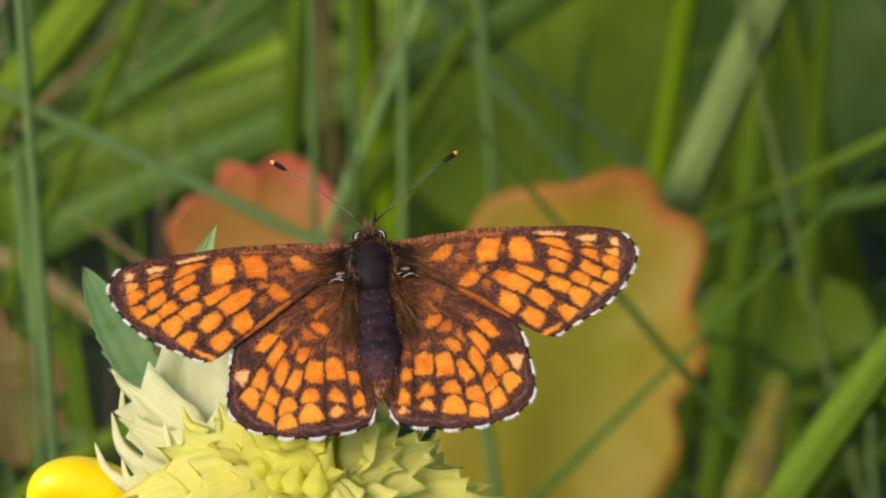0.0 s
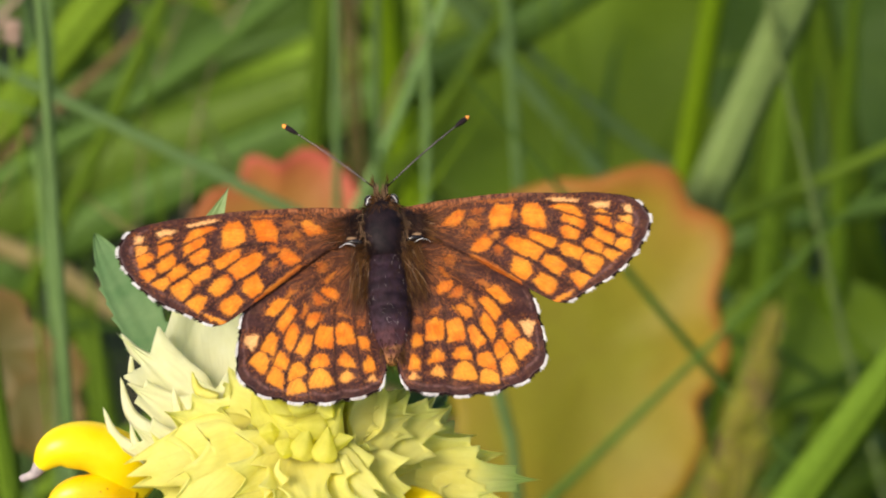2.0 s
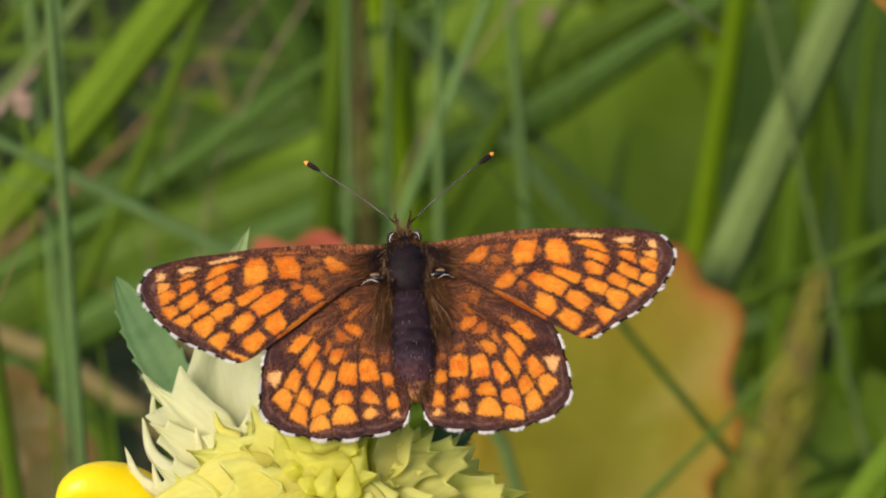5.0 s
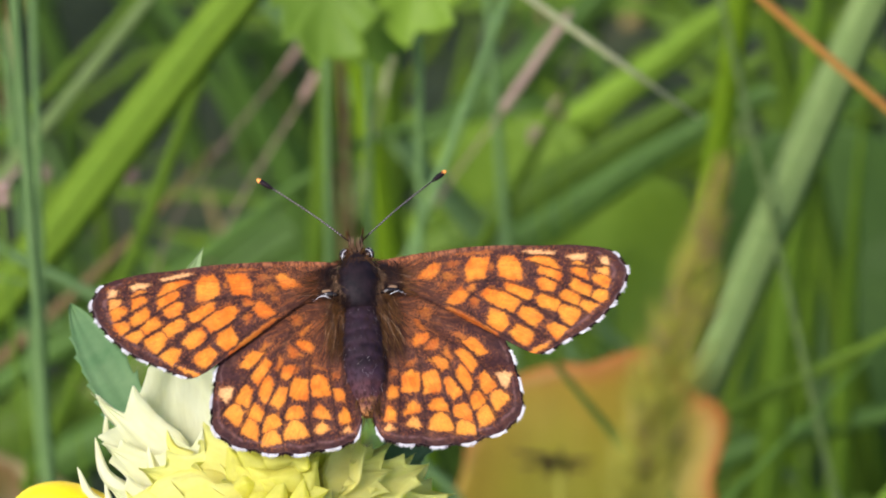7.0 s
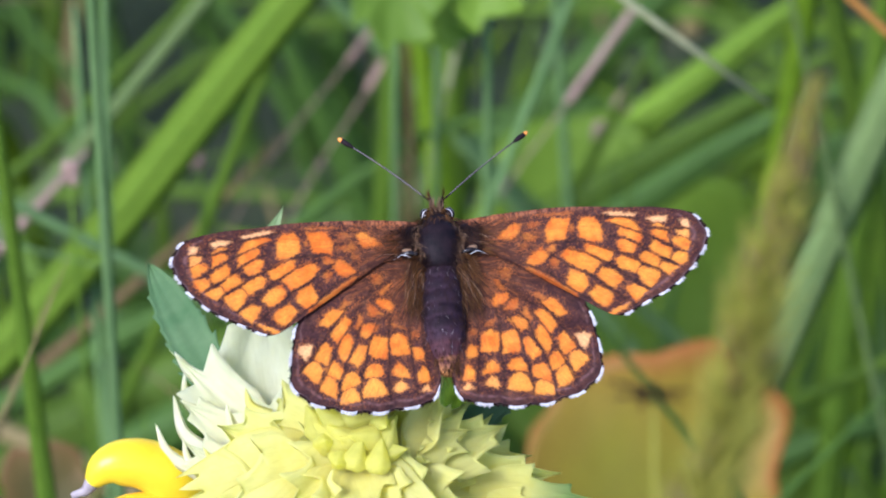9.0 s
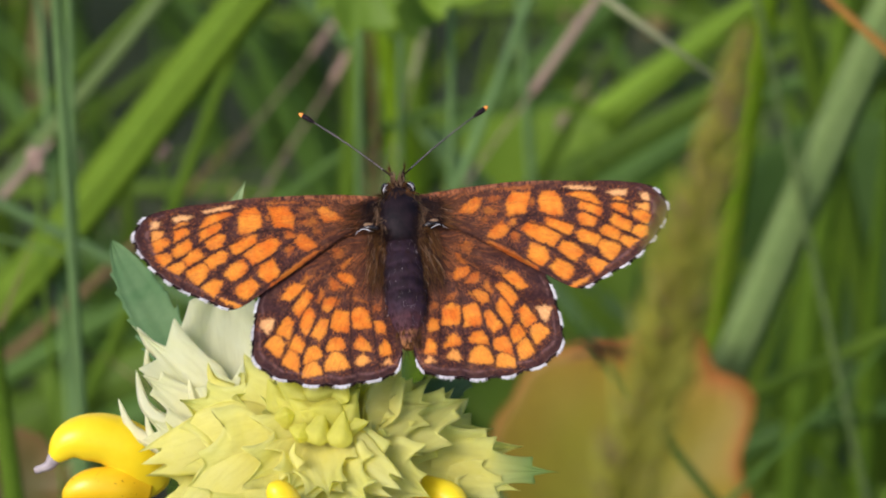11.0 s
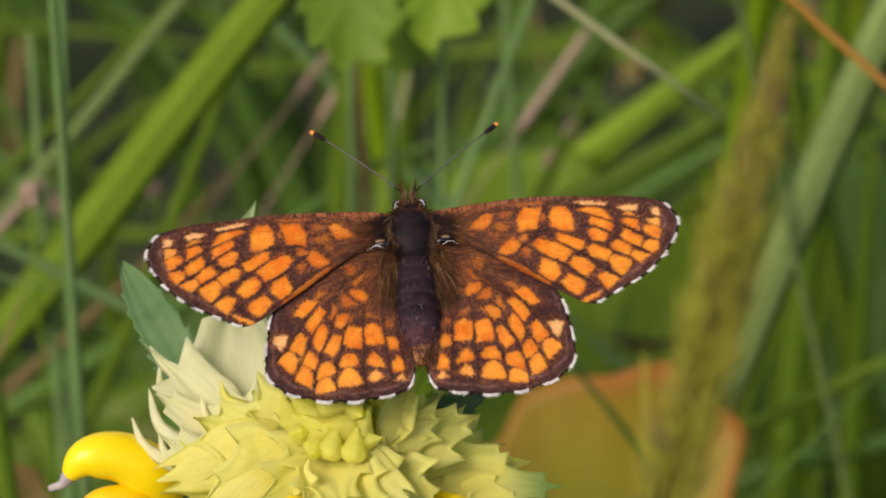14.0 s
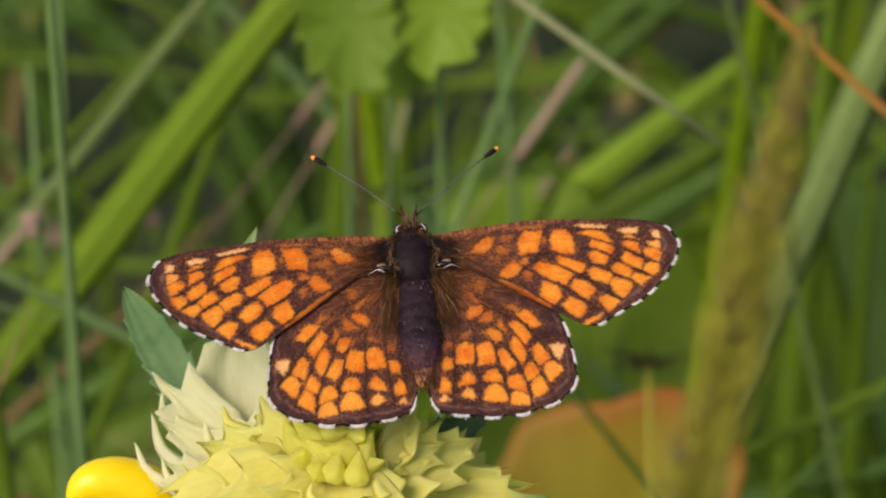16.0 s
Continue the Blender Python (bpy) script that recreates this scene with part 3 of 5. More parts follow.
def fill_grass():
    """The thick of the meadow behind, past counting."""
    rnd = random.Random(7)
    for mat, count, label in (("blade", 620, "dense green meadow grass"), ("bright", 200, "fresh yellow-green meadow grass"), ("dark", 900, "dark green undergrowth of grass"),
                              ("pale", 150, "pale green meadow grass"), ("straw", 110, "dry straw among the grass")):
        V, F, U = [], [], []
        for _ in range(count):
            y = rnd.uniform(0.30, 1.15)
            x = rnd.uniform(-0.16, 0.16) * (1 + y)
            top = max(0.05, min(0.30, (0.62 - 0.577 * (y + 0.62)) + rnd.uniform(-0.16, 0.06)))
            if y > 0.6:
                top = rnd.uniform(0.04, 0.16)
            lean = Vector((rnd.gauss(0, 0.5), rnd.gauss(0, 0.3), 0)) * top
            p0 = Vector((x, y, -0.005))
            p1 = p0 + Vector((lean.x * 0.3, lean.y * 0.3, top * 0.55))
            p2 = p0 + lean + Vector((0, 0, top * rnd.uniform(0.8, 1.0)))
            p3 = p2 + lean * 0.7 + Vector((0, 0, top * rnd.uniform(-0.25, 0.12)))
            v, f, u = blade_geometry(smooth_curve([tuple(p) for p in (p0, p1, p2, p3)], 9), rnd.choice((0.0009, 0.0013, 0.0018, 0.0026, 0.0036)), 0.15, 0.5)
            o = len(V)
            V += v
            F += [tuple(k + o for k in q) for q in f]
            U += u
        ob = new("meadow_grass", mesh("meadow_grass", V, F, [mat], uvs=U))
        tagged(ob, label, "grass", kind="stuff")
    # the same meadow all round, thinning out with distance; a lane is left free between the lens and the flower
    for mat, count, label in (("blade", 3000, "green meadow grass all round the flower"), ("fresh", 1500, "fresh green meadow grass all round the flower"),
                              ("dark", 1400, "dark green undergrowth all round the flower"), ("straw", 300, "dry straw strewn in the meadow")):
        V, F, U = [], [], []
        for _ in range(count):
            away = 0.35 + 3.2 * rnd.random() ** 1.4
            a = rnd.uniform(0, 2 * math.pi)
            x, y = away * math.cos(a), 0.1 + away * math.sin(a)
            if (abs(x) < 0.24 and y < 1.3) or (abs(x) < 0.24 + 0.15 * y and y > 0):
                continue
            top = rnd.uniform(0.08, 0.24) * (1 + 0.3 * min(away, 2))
            lean = Vector((rnd.gauss(0, 0.45), rnd.gauss(0, 0.45), 0)) * top
            p0 = Vector((x, y, -0.03))
            p1 = p0 + lean * 0.3 + Vector((0, 0, top * 0.6))
            p2 = p0 + lean + Vector((0, 0, top))
            p3 = p2 + lean * 0.7 + Vector((0, 0, top * rnd.uniform(-0.25, 0.1)))
            v, f, u = blade_geometry(smooth_curve([tuple(p) for p in (p0, p1, p2, p3)], 7), rnd.choice((0.0015, 0.0025, 0.0035, 0.005)), 0.15, 0.5)
            o = len(V)
            V += v
            F += [tuple(k + o for k in q) for q in f]
            U += u
        ob = new("meadow_grass", mesh("meadow_grass", V, F, [mat], uvs=U))
        tagged(ob, label, "grass", kind="stuff")


# ---- broad leaves ----
def rim_through(*radii):
    """A smooth closed rim through radii at even angles, counted from the right, with a finely toothed edge."""
    r = np.array(radii)

    def rim(a):
        s = (a / (2 * math.pi) % 1.0) * len(r)
        i, t = int(s), s - int(s)
        t = t * t * (3 - 2 * t)
        return r[i % len(r)] * (1 - t) + r[(i + 1) % len(r)] * t + 0.008 * math.sin(19 * a)

    return rim


def lobed_leaf(name, centre, size, rim, mat, label, turn=0.0, tilt=0.0, cup=0.12, stalk=True, category="leaf", tint=0.34):
    """A lobed leaf on a stalk. rim: radius as a function of the angle; size: half its width in metres."""
    n, m = 96, 10
    v, f, att = [(0, 0, 0)], [], [0.0]
    for j in range(1, m + 1):
        q = j / m
        for k in range(n):
            a = 2 * math.pi * k / n
            r = rim(a) * size * q
            x, y = r * math.cos(a), r * math.sin(a)
            z = cup * size * q * q + 0.05 * size * math.sin(5 * a) * q * q + 0.03 * size * noise.noise((x * 120, y * 120, size * 50))
            v.append((x, y, z))
            att.append(0.45 * q ** 3 + tint * (0.5 + 0.5 * math.cos(a - 0.9)) * q)
    for k in range(n):
        f.append((0, 1 + k, 1 + (k + 1) % n))
    for j in range(m - 1):
        for k in range(n):
            a, b = 1 + j * n + k, 1 + j * n + (k + 1) % n
            f.append((a, a + n, b + n, b))
    top = len(v)
    v += [(x, y, z - 0.0004) for x, y, z in v]
    att += att[:top]
    f += [tuple(top + i for i in reversed(q)) for q in f]
    last = 1 + (m - 1) * n
    for k in range(n):
        a, b = last + k, last + (k + 1) % n
        f.append((b, a, a + top, b + top))
    basis = VIEW.to_4x4() @ Matrix.Diagonal((1, 1, -1, 1))
    place = Matrix.Translation(centre) @ basis @ pose(0, 0, 0, tilt, 0, turn)
    root = thing(name, Matrix.Translation((centre[0], centre[1] + 0.02, 0)), label, category, "broad leaves")
    inv = root.matrix_basis.inverted()
    part("leaf_blade", mesh("leaf_blade", v, f, [mat], attribute=("rim", att)), root, "", inv @ place)
    if stalk:
        c = inv @ Vector(centre)
        line = smooth_curve([(0, 0.01, -0.01), (c.x * 0.3, c.y + 0.03, c.z * 0.4), (c.x, c.y + 0.008, c.z - 0.004)], 14)
        tv, tf = tube(line, np.linspace(0.0006, 0.0004, 14), 8)
        part("stalk", mesh("stalk", tv, tf, ["grey"]), root)
    return root


def plant_leaves():
    broad = rim_through(1.0, 0.97, 1.36, 1.48, 1.28, 1.30, 1.12, 1.0, 0.95, 1.05, 1.3, 1.35, 1.3, 1.25, 1.1, 0.85)
    oak = rim_through(1.0, 1.02, 0.86, 1.05, 0.92, 0.72, 0.90, 0.78, 0.95, 0.70, 1.05, 0.8, 1.0, 0.8, 1.0, 0.8)

    lobed_leaf("turning_leaf", (0.0193, 0.2448, 0.1240), 0.0150, lambda a: broad(a) - 0.12 * math.exp(-((a % 6.2832 - 1.0) / 0.10) ** 2), "turning", "olive and orange turning leaf with a red rim on a stalk", 0)
    maple = rim_through(0.95, 1.0, 1.0, 0.97, 0.72, 0.87, 0.68, 0.9, 1.03, 0.95, 0.9, 0.92, 0.86, 0.9, 0.86, 0.92)
    lobed_leaf("red_leaf", (-0.0141, 0.2620, 0.1296), 0.0094, maple, "red", "salmon-red lobed leaf on a stalk among grass", 0, tint=0.5)
    lobed_leaf("brown_leaf", (-0.0415, 0.2429, 0.1207), 0.0075, oak, "brown_leaf", "brown and olive withering leaf on a stalk", 20)
    lobed_leaf("brown_leaf", (-0.0425, 0.2038, 0.1529), 0.0060, oak, "brown_leaf", "brown withering leaf low in the grass", 60)
    def leaflet(thin, teeth):
        def rim(a):
            q = (a / (2 * math.pi) * teeth) % 1.0
            return thin / math.sqrt((thin * math.sin(a)) ** 2 + math.cos(a) ** 2) * (0.86 + 0.26 * q ** 1.5)
        return rim

    lobed_leaf("green_leaf", (-0.0076, 0.2200, 0.2055), 0.0086, leaflet(0.62, 11), "blade", "toothed fresh green leaf on a stalk", 8)
    lobed_leaf("green_leaf", (0.0018, 0.2214, 0.2062), 0.0074, leaflet(0.72, 9), "fresh", "toothed bright green leaf on a stalk", -14)
    lobed_leaf("green_leaf", (-0.0034, 0.2270, 0.1960), 0.0042, leaflet(0.8, 8), "blade", "toothed green leaf on a stalk", 80)
    lobed_leaf("dark_leaf", (0.0236, 0.3900, 0.0628), 0.0210, broad, "fresh", "broad green leaf deep in the grass", 60)
    lobed_leaf("dark_leaf", (0.0364, 0.4714, 0.0165), 0.0150, broad, "fresh", "broad green leaf deep in the grass", 130)
    lobed_leaf("green_leaf", (0.0482, 0.3286, 0.0692), 0.0080, broad, "fresh", "broad green leaf low in the grass", 100)
    lobed_leaf("dark_leaf", (-0.0241, 0.4683, 0.0111), 0.0145, broad, "dark", "broad dark green leaf deep in the grass", 10)
    lobed_leaf("dark_leaf", (0.0504, 0.3880, 0.0720), 0.0145, broad, "dark", "broad dark green leaf deep in the grass", 200)


plant_leaves()


# ---- the butterfly ----
FORE = ((1.45, 2.49), (5.1, 2.83), (8.52, 2.9), (13.18, 2.64), (16.55, 2.35), (19.24, 1.45), (19.99, 0.22), (19.16, -2.08),
        (17.3, -4.06), (15.08, -5.3), (13.09, -6.24), (10.85, -5.14), (8.86, -3.45), (6.44, -1.87), (4.0, -0.52), (2.1, -0.29))
HIND = ((2.1, 0.6), (7.2, -1.2), (10.2, -4.0), (11.0, -6.2), (11.32, -8.4), (11.4, -10.2), (10.35, -11.65), (8.16, -12.5),
        (5.61, -12.87), (3.1, -12.6), (1.03, -12.08), (0.3, -10.54), (0.85, -7.8), (0.9, -1.76))
# orange marks, row by row from the margin inwards: brightness, then the corners between the veins, in millimetres
FORE_SUBMARGINAL = ((1.3, (18.29, 0.62), (18.67, 0.55), (18.59, 1.21), (17.91, 1.17)),
                    (1.22, (17.85, -0.05), (18.6, -0.3), (18.57, 0.46), (17.72, 0.39)),
                    (1.02, (17.46, -0.68), (18.39, -1.27), (18.58, -0.48), (18.01, -0.15), (17.32, -0.33)),
                    (1.02, (17.27, -2.02), (17.83, -2.4), (18.19, -2.15), (18.33, -1.4), (17.83, -1.32), (17.26, -1.6)),
                    (1.04, (16.79, -3.21), (17.6, -2.57), (16.41, -2.19), (16.17, -2.5)),
                    (1.1, (12.54, -6.1), (13.33, -5.74), (13.78, -5.31), (12.38, -5.9), (12.11, -6.16)))
FORE_POSTDISCAL = ((1.3, (15.92, 1.24), (16.89, 1.11), (17, 1.53), (16.29, 1.63), (15.56, 1.51)),
                   (1.1, (16.69, 0.75), (16.33, 1.07), (15.98, 0.95)),
                   (1, (15.87, 0.16), (16.93, -0.4), (16.91, 0.36), (16.29, 0.6), (15.85, 0.4)),
                   (1, (15.73, -1.1), (16.95, -1.76), (17.09, -1.02), (15.92, -0.36), (15.68, -0.72)),
                   (1, (14.95, -1.88), (16.04, -2.49), (16.34, -1.9), (15.89, -1.25), (15.3, -1.2), (14.88, -1.64)),
                   (1.02, (14.97, -3.67), (15.41, -4.08), (15.91, -3.61), (16.3, -2.98), (14.78, -2.38), (14.53, -2.83)),
                   (1.02, (13.81, -4.47), (14.26, -5.11), (14.67, -4.82), (15.13, -4.34), (14.24, -3.8), (13.64, -3.93)))
FORE_MEDIAN = ((1.3, (13, 1.96), (14.6, 1.78), (14.7, 1.96), (12.69, 2.32), (12.43, 2.2)),
               (1, (13.44, 1.07), (14.59, 0.55), (14.94, 0.66), (14.24, 1.48), (13.29, 1.79), (12.72, 1.56)),
               (1, (13.42, 0.27), (14.2, -0.07), (14.97, -0.52), (14.96, 0.38), (13.68, 0.91), (13.41, 0.7)),
               (1, (13.54, -0.96), (14.33, -1.17), (14.67, -0.59), (13.61, 0.02), (13.21, -0.27)),
               (1, (13.26, -2.25), (14.41, -2.82), (14.79, -2.24), (14.36, -1.78), (13.5, -1.43), (13.06, -1.67)),
               (1, (12.07, -3.47), (12.84, -3.91), (13.35, -3.3), (12.93, -2.7), (11.99, -2.33), (11.61, -2.86)),
               (1.02, (11.35, -5.05), (12, -5.44), (12.58, -4.97), (12.42, -4.3), (11.45, -3.74), (10.9, -4.31)))
FORE_DISCAL = ((1, (10.88, -0.82), (12.21, -1.69), (12.63, -1.63), (12.81, -0.99), (11.23, -0.1), (10.87, -0.3)),
               (1, (9.62, -1.7), (11.2, -2.64), (11.73, -1.84), (10.75, -0.86), (9.59, -0.47), (9.04, -0.94)),
               (1, (9.43, -3.57), (10.14, -4.24), (10.84, -3.5), (10.64, -2.78), (9.67, -2.22), (9.34, -3.13)),
               (0.8, (8.48, -0.6), (8.64, -0.15), (8.35, -0.03), (7.93, -0.46)),
               (0.95, (6.96, -1.6), (7.65, -1.42), (7.98, -0.93), (7.56, -0.33), (7.03, -0.61), (6.34, -1.35)),
               (0.6, (8.18, -1.71), (8.55, -1.84), (8.83, -1.48), (8.43, -1.16), (8.08, -1.32)),
               (0.82, (8.41, -3.62), (9.81, -4.78), (10.05, -4.33), (8.78, -3.27), (6.52, -1.74), (6.22, -1.81)))
FORE_CELL = ((0.95, (5.43, 0.71), (5.89, 1.09), (6.06, 1.69), (5.69, 1.86), (5.07, 1.5), (4.38, 0.86)),
             (0.5, (7.27, 1.44), (7.56, 1.83), (6.93, 1.98), (6.51, 1.51)),
             (0.55, (6.31, 0.54), (7.02, 0.33), (7.43, 0.67), (6.65, 1.02), (6.21, 0.83)),
             (0.4, (6.04, -0.28), (6.55, -0.24), (6.5, 0.24), (5.94, 0.1)),
             (1, (8.11, 0.23), (9.31, 0.36), (9.64, 1.27), (9.77, 1.96), (8.42, 1.99), (7.98, 1.23)),
             (0.6, (9.76, 0.92), (9.98, 0.92), (10.06, 1.28), (9.93, 1.52), (9.74, 1.28)),
             (1.02, (10.43, 0.49), (11.16, 0.05), (12.09, 0.01), (12.46, 0.45), (12.09, 1.1), (12.11, 1.9), (10.79, 1.96), (10.47, 1.57)))
FORE_STREAK = ((0.2, (2.99, 2.15), (4.62, 2.38), (6.97, 2.45), (6.98, 2.64), (4.64, 2.61), (2.84, 2.35)),
               (0.6, (8.01, 2.26), (9.88, 2.28), (9.98, 2.41), (9.73, 2.48), (7.59, 2.35)))
HIND_SUBMARGINAL = ((1.25, (1.76, -11.28), (1.62, -10.99), (1.34, -10.74), (1.01, -11.23)),
                    (1.22, (3.02, -11.41), (3.45, -11.3), (3.9, -11.52), (3.63, -10.62), (3.18, -10.31), (2.77, -10.75), (2.44, -11.28)),
                    (1.12, (5.2, -11.61), (6.06, -11.89), (6.08, -11.07), (5.79, -10.45), (5.35, -10.09), (4.87, -10.29), (4.44, -10.96), (4.22, -11.68)),
                    (1.12, (7.03, -11.96), (7.78, -12.05), (7.73, -11.54), (7.43, -11.02), (6.86, -10.75), (6.46, -11.09), (6.27, -11.86)),
                    (1.06, (8.16, -11.48), (8.77, -11.24), (9.31, -10.81), (9.1, -10.15), (8.63, -9.75), (8.14, -10.09), (7.97, -10.64)),
                    (1.08, (9.14, -9.69), (9.43, -10.27), (9.97, -9.84), (10.43, -9.4), (10.14, -8.83), (9.82, -8.58), (9.35, -8.64), (9.06, -9.09)),
                    (1.3, (9.86, -8.03), (10.21, -8.47), (10.63, -7.89), (10.67, -7.34), (10.1, -7.16), (9.66, -7.32)))
HIND_POSTDISCAL = ((1, (1.4, -10.56), (1.82, -10.54), (1.94, -9.99), (1.61, -9.31), (1.25, -9.62), (1.03, -10.35)),
                   (0.97, (3.12, -10.03), (3.72, -9.98), (3.79, -9.56), (3.37, -8.97), (2.87, -9.45), (2.56, -10.17)),
                   (0.97, (4.64, -10.04), (5.32, -10), (5.86, -10.13), (5.82, -9.47), (5.48, -8.98), (4.89, -8.99), (4.51, -9.57)),
                   (0.98, (6.95, -10.71), (7.61, -10.98), (7.47, -10.05), (7.12, -9.56), (6.48, -9.66), (6.22, -10.38)),
                   (1, (7.83, -10.26), (8.28, -9.87), (8.76, -9.67), (8.71, -9.2), (8.25, -8.57), (7.77, -8.86), (7.5, -9.54)),
                   (1, (8.66, -8.78), (9.09, -8.63), (9.59, -8.29), (9.18, -7.47), (8.7, -7.16), (8.33, -7.55)))
HIND_DISCAL = ((0.95, (1.57, -8.75), (2.17, -8.56), (2.31, -7.77), (1.85, -7.74), (1.49, -8.14)),
               (1, (3.33, -8.32), (3.89, -8.12), (3.98, -6.91), (3.38, -6.49), (2.72, -6.82), (2.54, -8.12)),
               (1, (4.25, -8.48), (5.31, -8.37), (5.56, -7.87), (5.18, -6.72), (4.46, -6.76), (4.15, -6.97)),
               (1.03, (6.01, -8.65), (6.4, -9.1), (6.98, -8.62), (6.61, -7.95), (6.23, -7.4), (5.67, -7.6)),
               (1, (6.99, -7.97), (7.45, -8.56), (7.81, -7.75), (7.48, -6.51), (7.07, -6.34), (6.74, -6.83)),
               (1, (7.2, -6.31), (7.82, -7.05), (8.25, -6.43), (7.76, -5.6), (7.25, -5.04), (6.76, -5.38)),
               (1.02, (7.95, -5.33), (8.55, -5.75), (9.04, -5.5), (8.67, -4.82), (8.11, -4.31), (7.17, -4.43)))
HIND_BASAL = ((0.9, (5.08, -6.34), (5.64, -6.8), (6.13, -6.51), (6.05, -5.84), (5.31, -5.55), (4.7, -5.74)),
              (0.7, (6.25, -6.05), (6.51, -5.88), (6.12, -4.91), (5.85, -5.17)),
              (1, (3.77, -4.58), (4.38, -4.4), (4.84, -3.96), (4.73, -3.62), (4.05, -3.71), (3.64, -4.15)),
              (0.72, (5.26, -5.03), (5.55, -4.58), (5.42, -4.05), (4.89, -4.34), (4.43, -4.87)),
              (0.7, (4.46, -3.36), (4.68, -3.24), (4.18, -2.54), (3.76, -2.41)),
              (0.5, (4.53, -2.38), (5, -2.37), (5.18, -1.63), (4.77, -1.45), (4.32, -1.79)),
              (0.45, (1.84, -6.8), (2.3, -6.88), (2.37, -6.46), (2.05, -6.25), (1.73, -6.55)),
              (0.5, (3.5, -6.03), (3.86, -5.68), (3.27, -5.73), (2.82, -6.12)),
              (0.6, (7.43, -4.45), (7.77, -4.33), (7.15, -3.67), (6.63, -3.73)))
# dark veins that part the marks
FORE_VEINS = (((13.03, 1.25), (14.18, 0.73), (15.08, 0.32), (15.81, -0.07), (17.08, -0.69), (17.42, -1.14), (18.58, -1.47)),
              ((13.04, 0.26), (14.19, -0.17), (14.83, -0.65), (15.55, -1.18), (16.36, -1.72), (17.01, -2.05), (17.9, -2.59)),
              ((8.27, 0.08), (10.18, 0.09), (11.06, -0.04), (12.86, -0.95), (13.68, -1.3), (14.81, -1.96), (16.15, -2.69), (16.82, -3.35)),
              ((8.76, -0.25), (10.79, -0.86), (12.2, -1.78), (13.16, -2.48), (14.07, -3.36), (15.31, -4.21)),
              ((8.2, -0.86), (9.6, -1.93), (11.14, -2.82), (12.05, -3.66), (13.13, -4.5), (14.07, -5.38)),
              ((5.23, -0.87), (8.08, -2.45), (9.46, -3.76), (10.86, -4.78), (12.13, -5.92)),
              ((11.82, 2.02), (13.08, 1.86), (14.96, 1.51)),
              ((15.63, 0.79), (17.04, 0.44), (17.73, 0.53), (18.75, 0.49)))
HIND_VEINS = (((2.46, -2.82), (2.46, -5.19), (2.42, -8.02), (2.25, -9.87), (1.95, -12.17)),
              ((3.93, -4.83), (4.02, -6.96), (4.03, -8.6), (4.15, -9.78), (4.03, -12.54)),
              ((4.73, -5.37), (5.24, -6.44), (5.61, -7.78), (5.82, -8.92), (6.13, -9.87), (6.25, -11.08), (6.21, -12.68)),
              ((6.13, -5.85), (6.61, -7.39), (7.12, -8.54), (7.56, -9.87), (7.84, -10.63), (7.91, -12.47)),
              ((6.52, -5.22), (7.01, -6.06), (7.65, -7.09), (8.08, -8.14), (8.52, -8.96), (8.95, -9.96), (9.53, -11.19)),
              ((7.02, -4.23), (7.67, -5.07), (8.36, -6.11), (9.19, -7.38), (9.71, -8.34), (10.69, -9.33)),
              ((5.03, -2.56), (5.85, -4.04), (6.73, -4.67)),
              ((1.72, -3.71), (1.52, -6.54), (1.26, -8.87), (0.92, -10.71)))


def value_noise(x, y, seed):
    """Smooth noise on arrays, about -1 to 1."""
    r = np.random.RandomState(seed).rand(256, 256) * 2 - 1
    xi, yi = np.floor(x).astype(int), np.floor(y).astype(int)
    fx, fy = x - xi, y - yi
    fx, fy = fx * fx * (3 - 2 * fx), fy * fy * (3 - 2 * fy)
    at = lambda i, j: r[(xi + i) % 256, (yi + j) % 256]
    return (at(0, 0) * (1 - fx) + at(1, 0) * fx) * (1 - fy) + (at(0, 1) * (1 - fx) + at(1, 1) * fx) * fy


def rough_noise(x, y, seed):
    return value_noise(x, y, seed) * 0.5 + value_noise(x * 2.1, y * 2.1, seed + 1) * 0.3 + value_noise(x * 4.3, y * 4.3, seed + 2) * 0.2


def streak_of(x, y, hub):
    return np.arctan2(y - hub[1], x - hub[0])


BROWN, BROWN_PALE, ROOT_BROWN = np.array(srgb(36, 18, 20)), np.array(srgb(62, 36, 34)), np.array(srgb(66, 37, 20))
ORANGE_DEEP, ORANGE_LIGHT, YOLK, CREAM = np.array(srgb(212, 104, 20)), np.array(srgb(230, 142, 44)), np.array(srgb(236, 152, 56)), np.array(srgb(242, 190, 134))


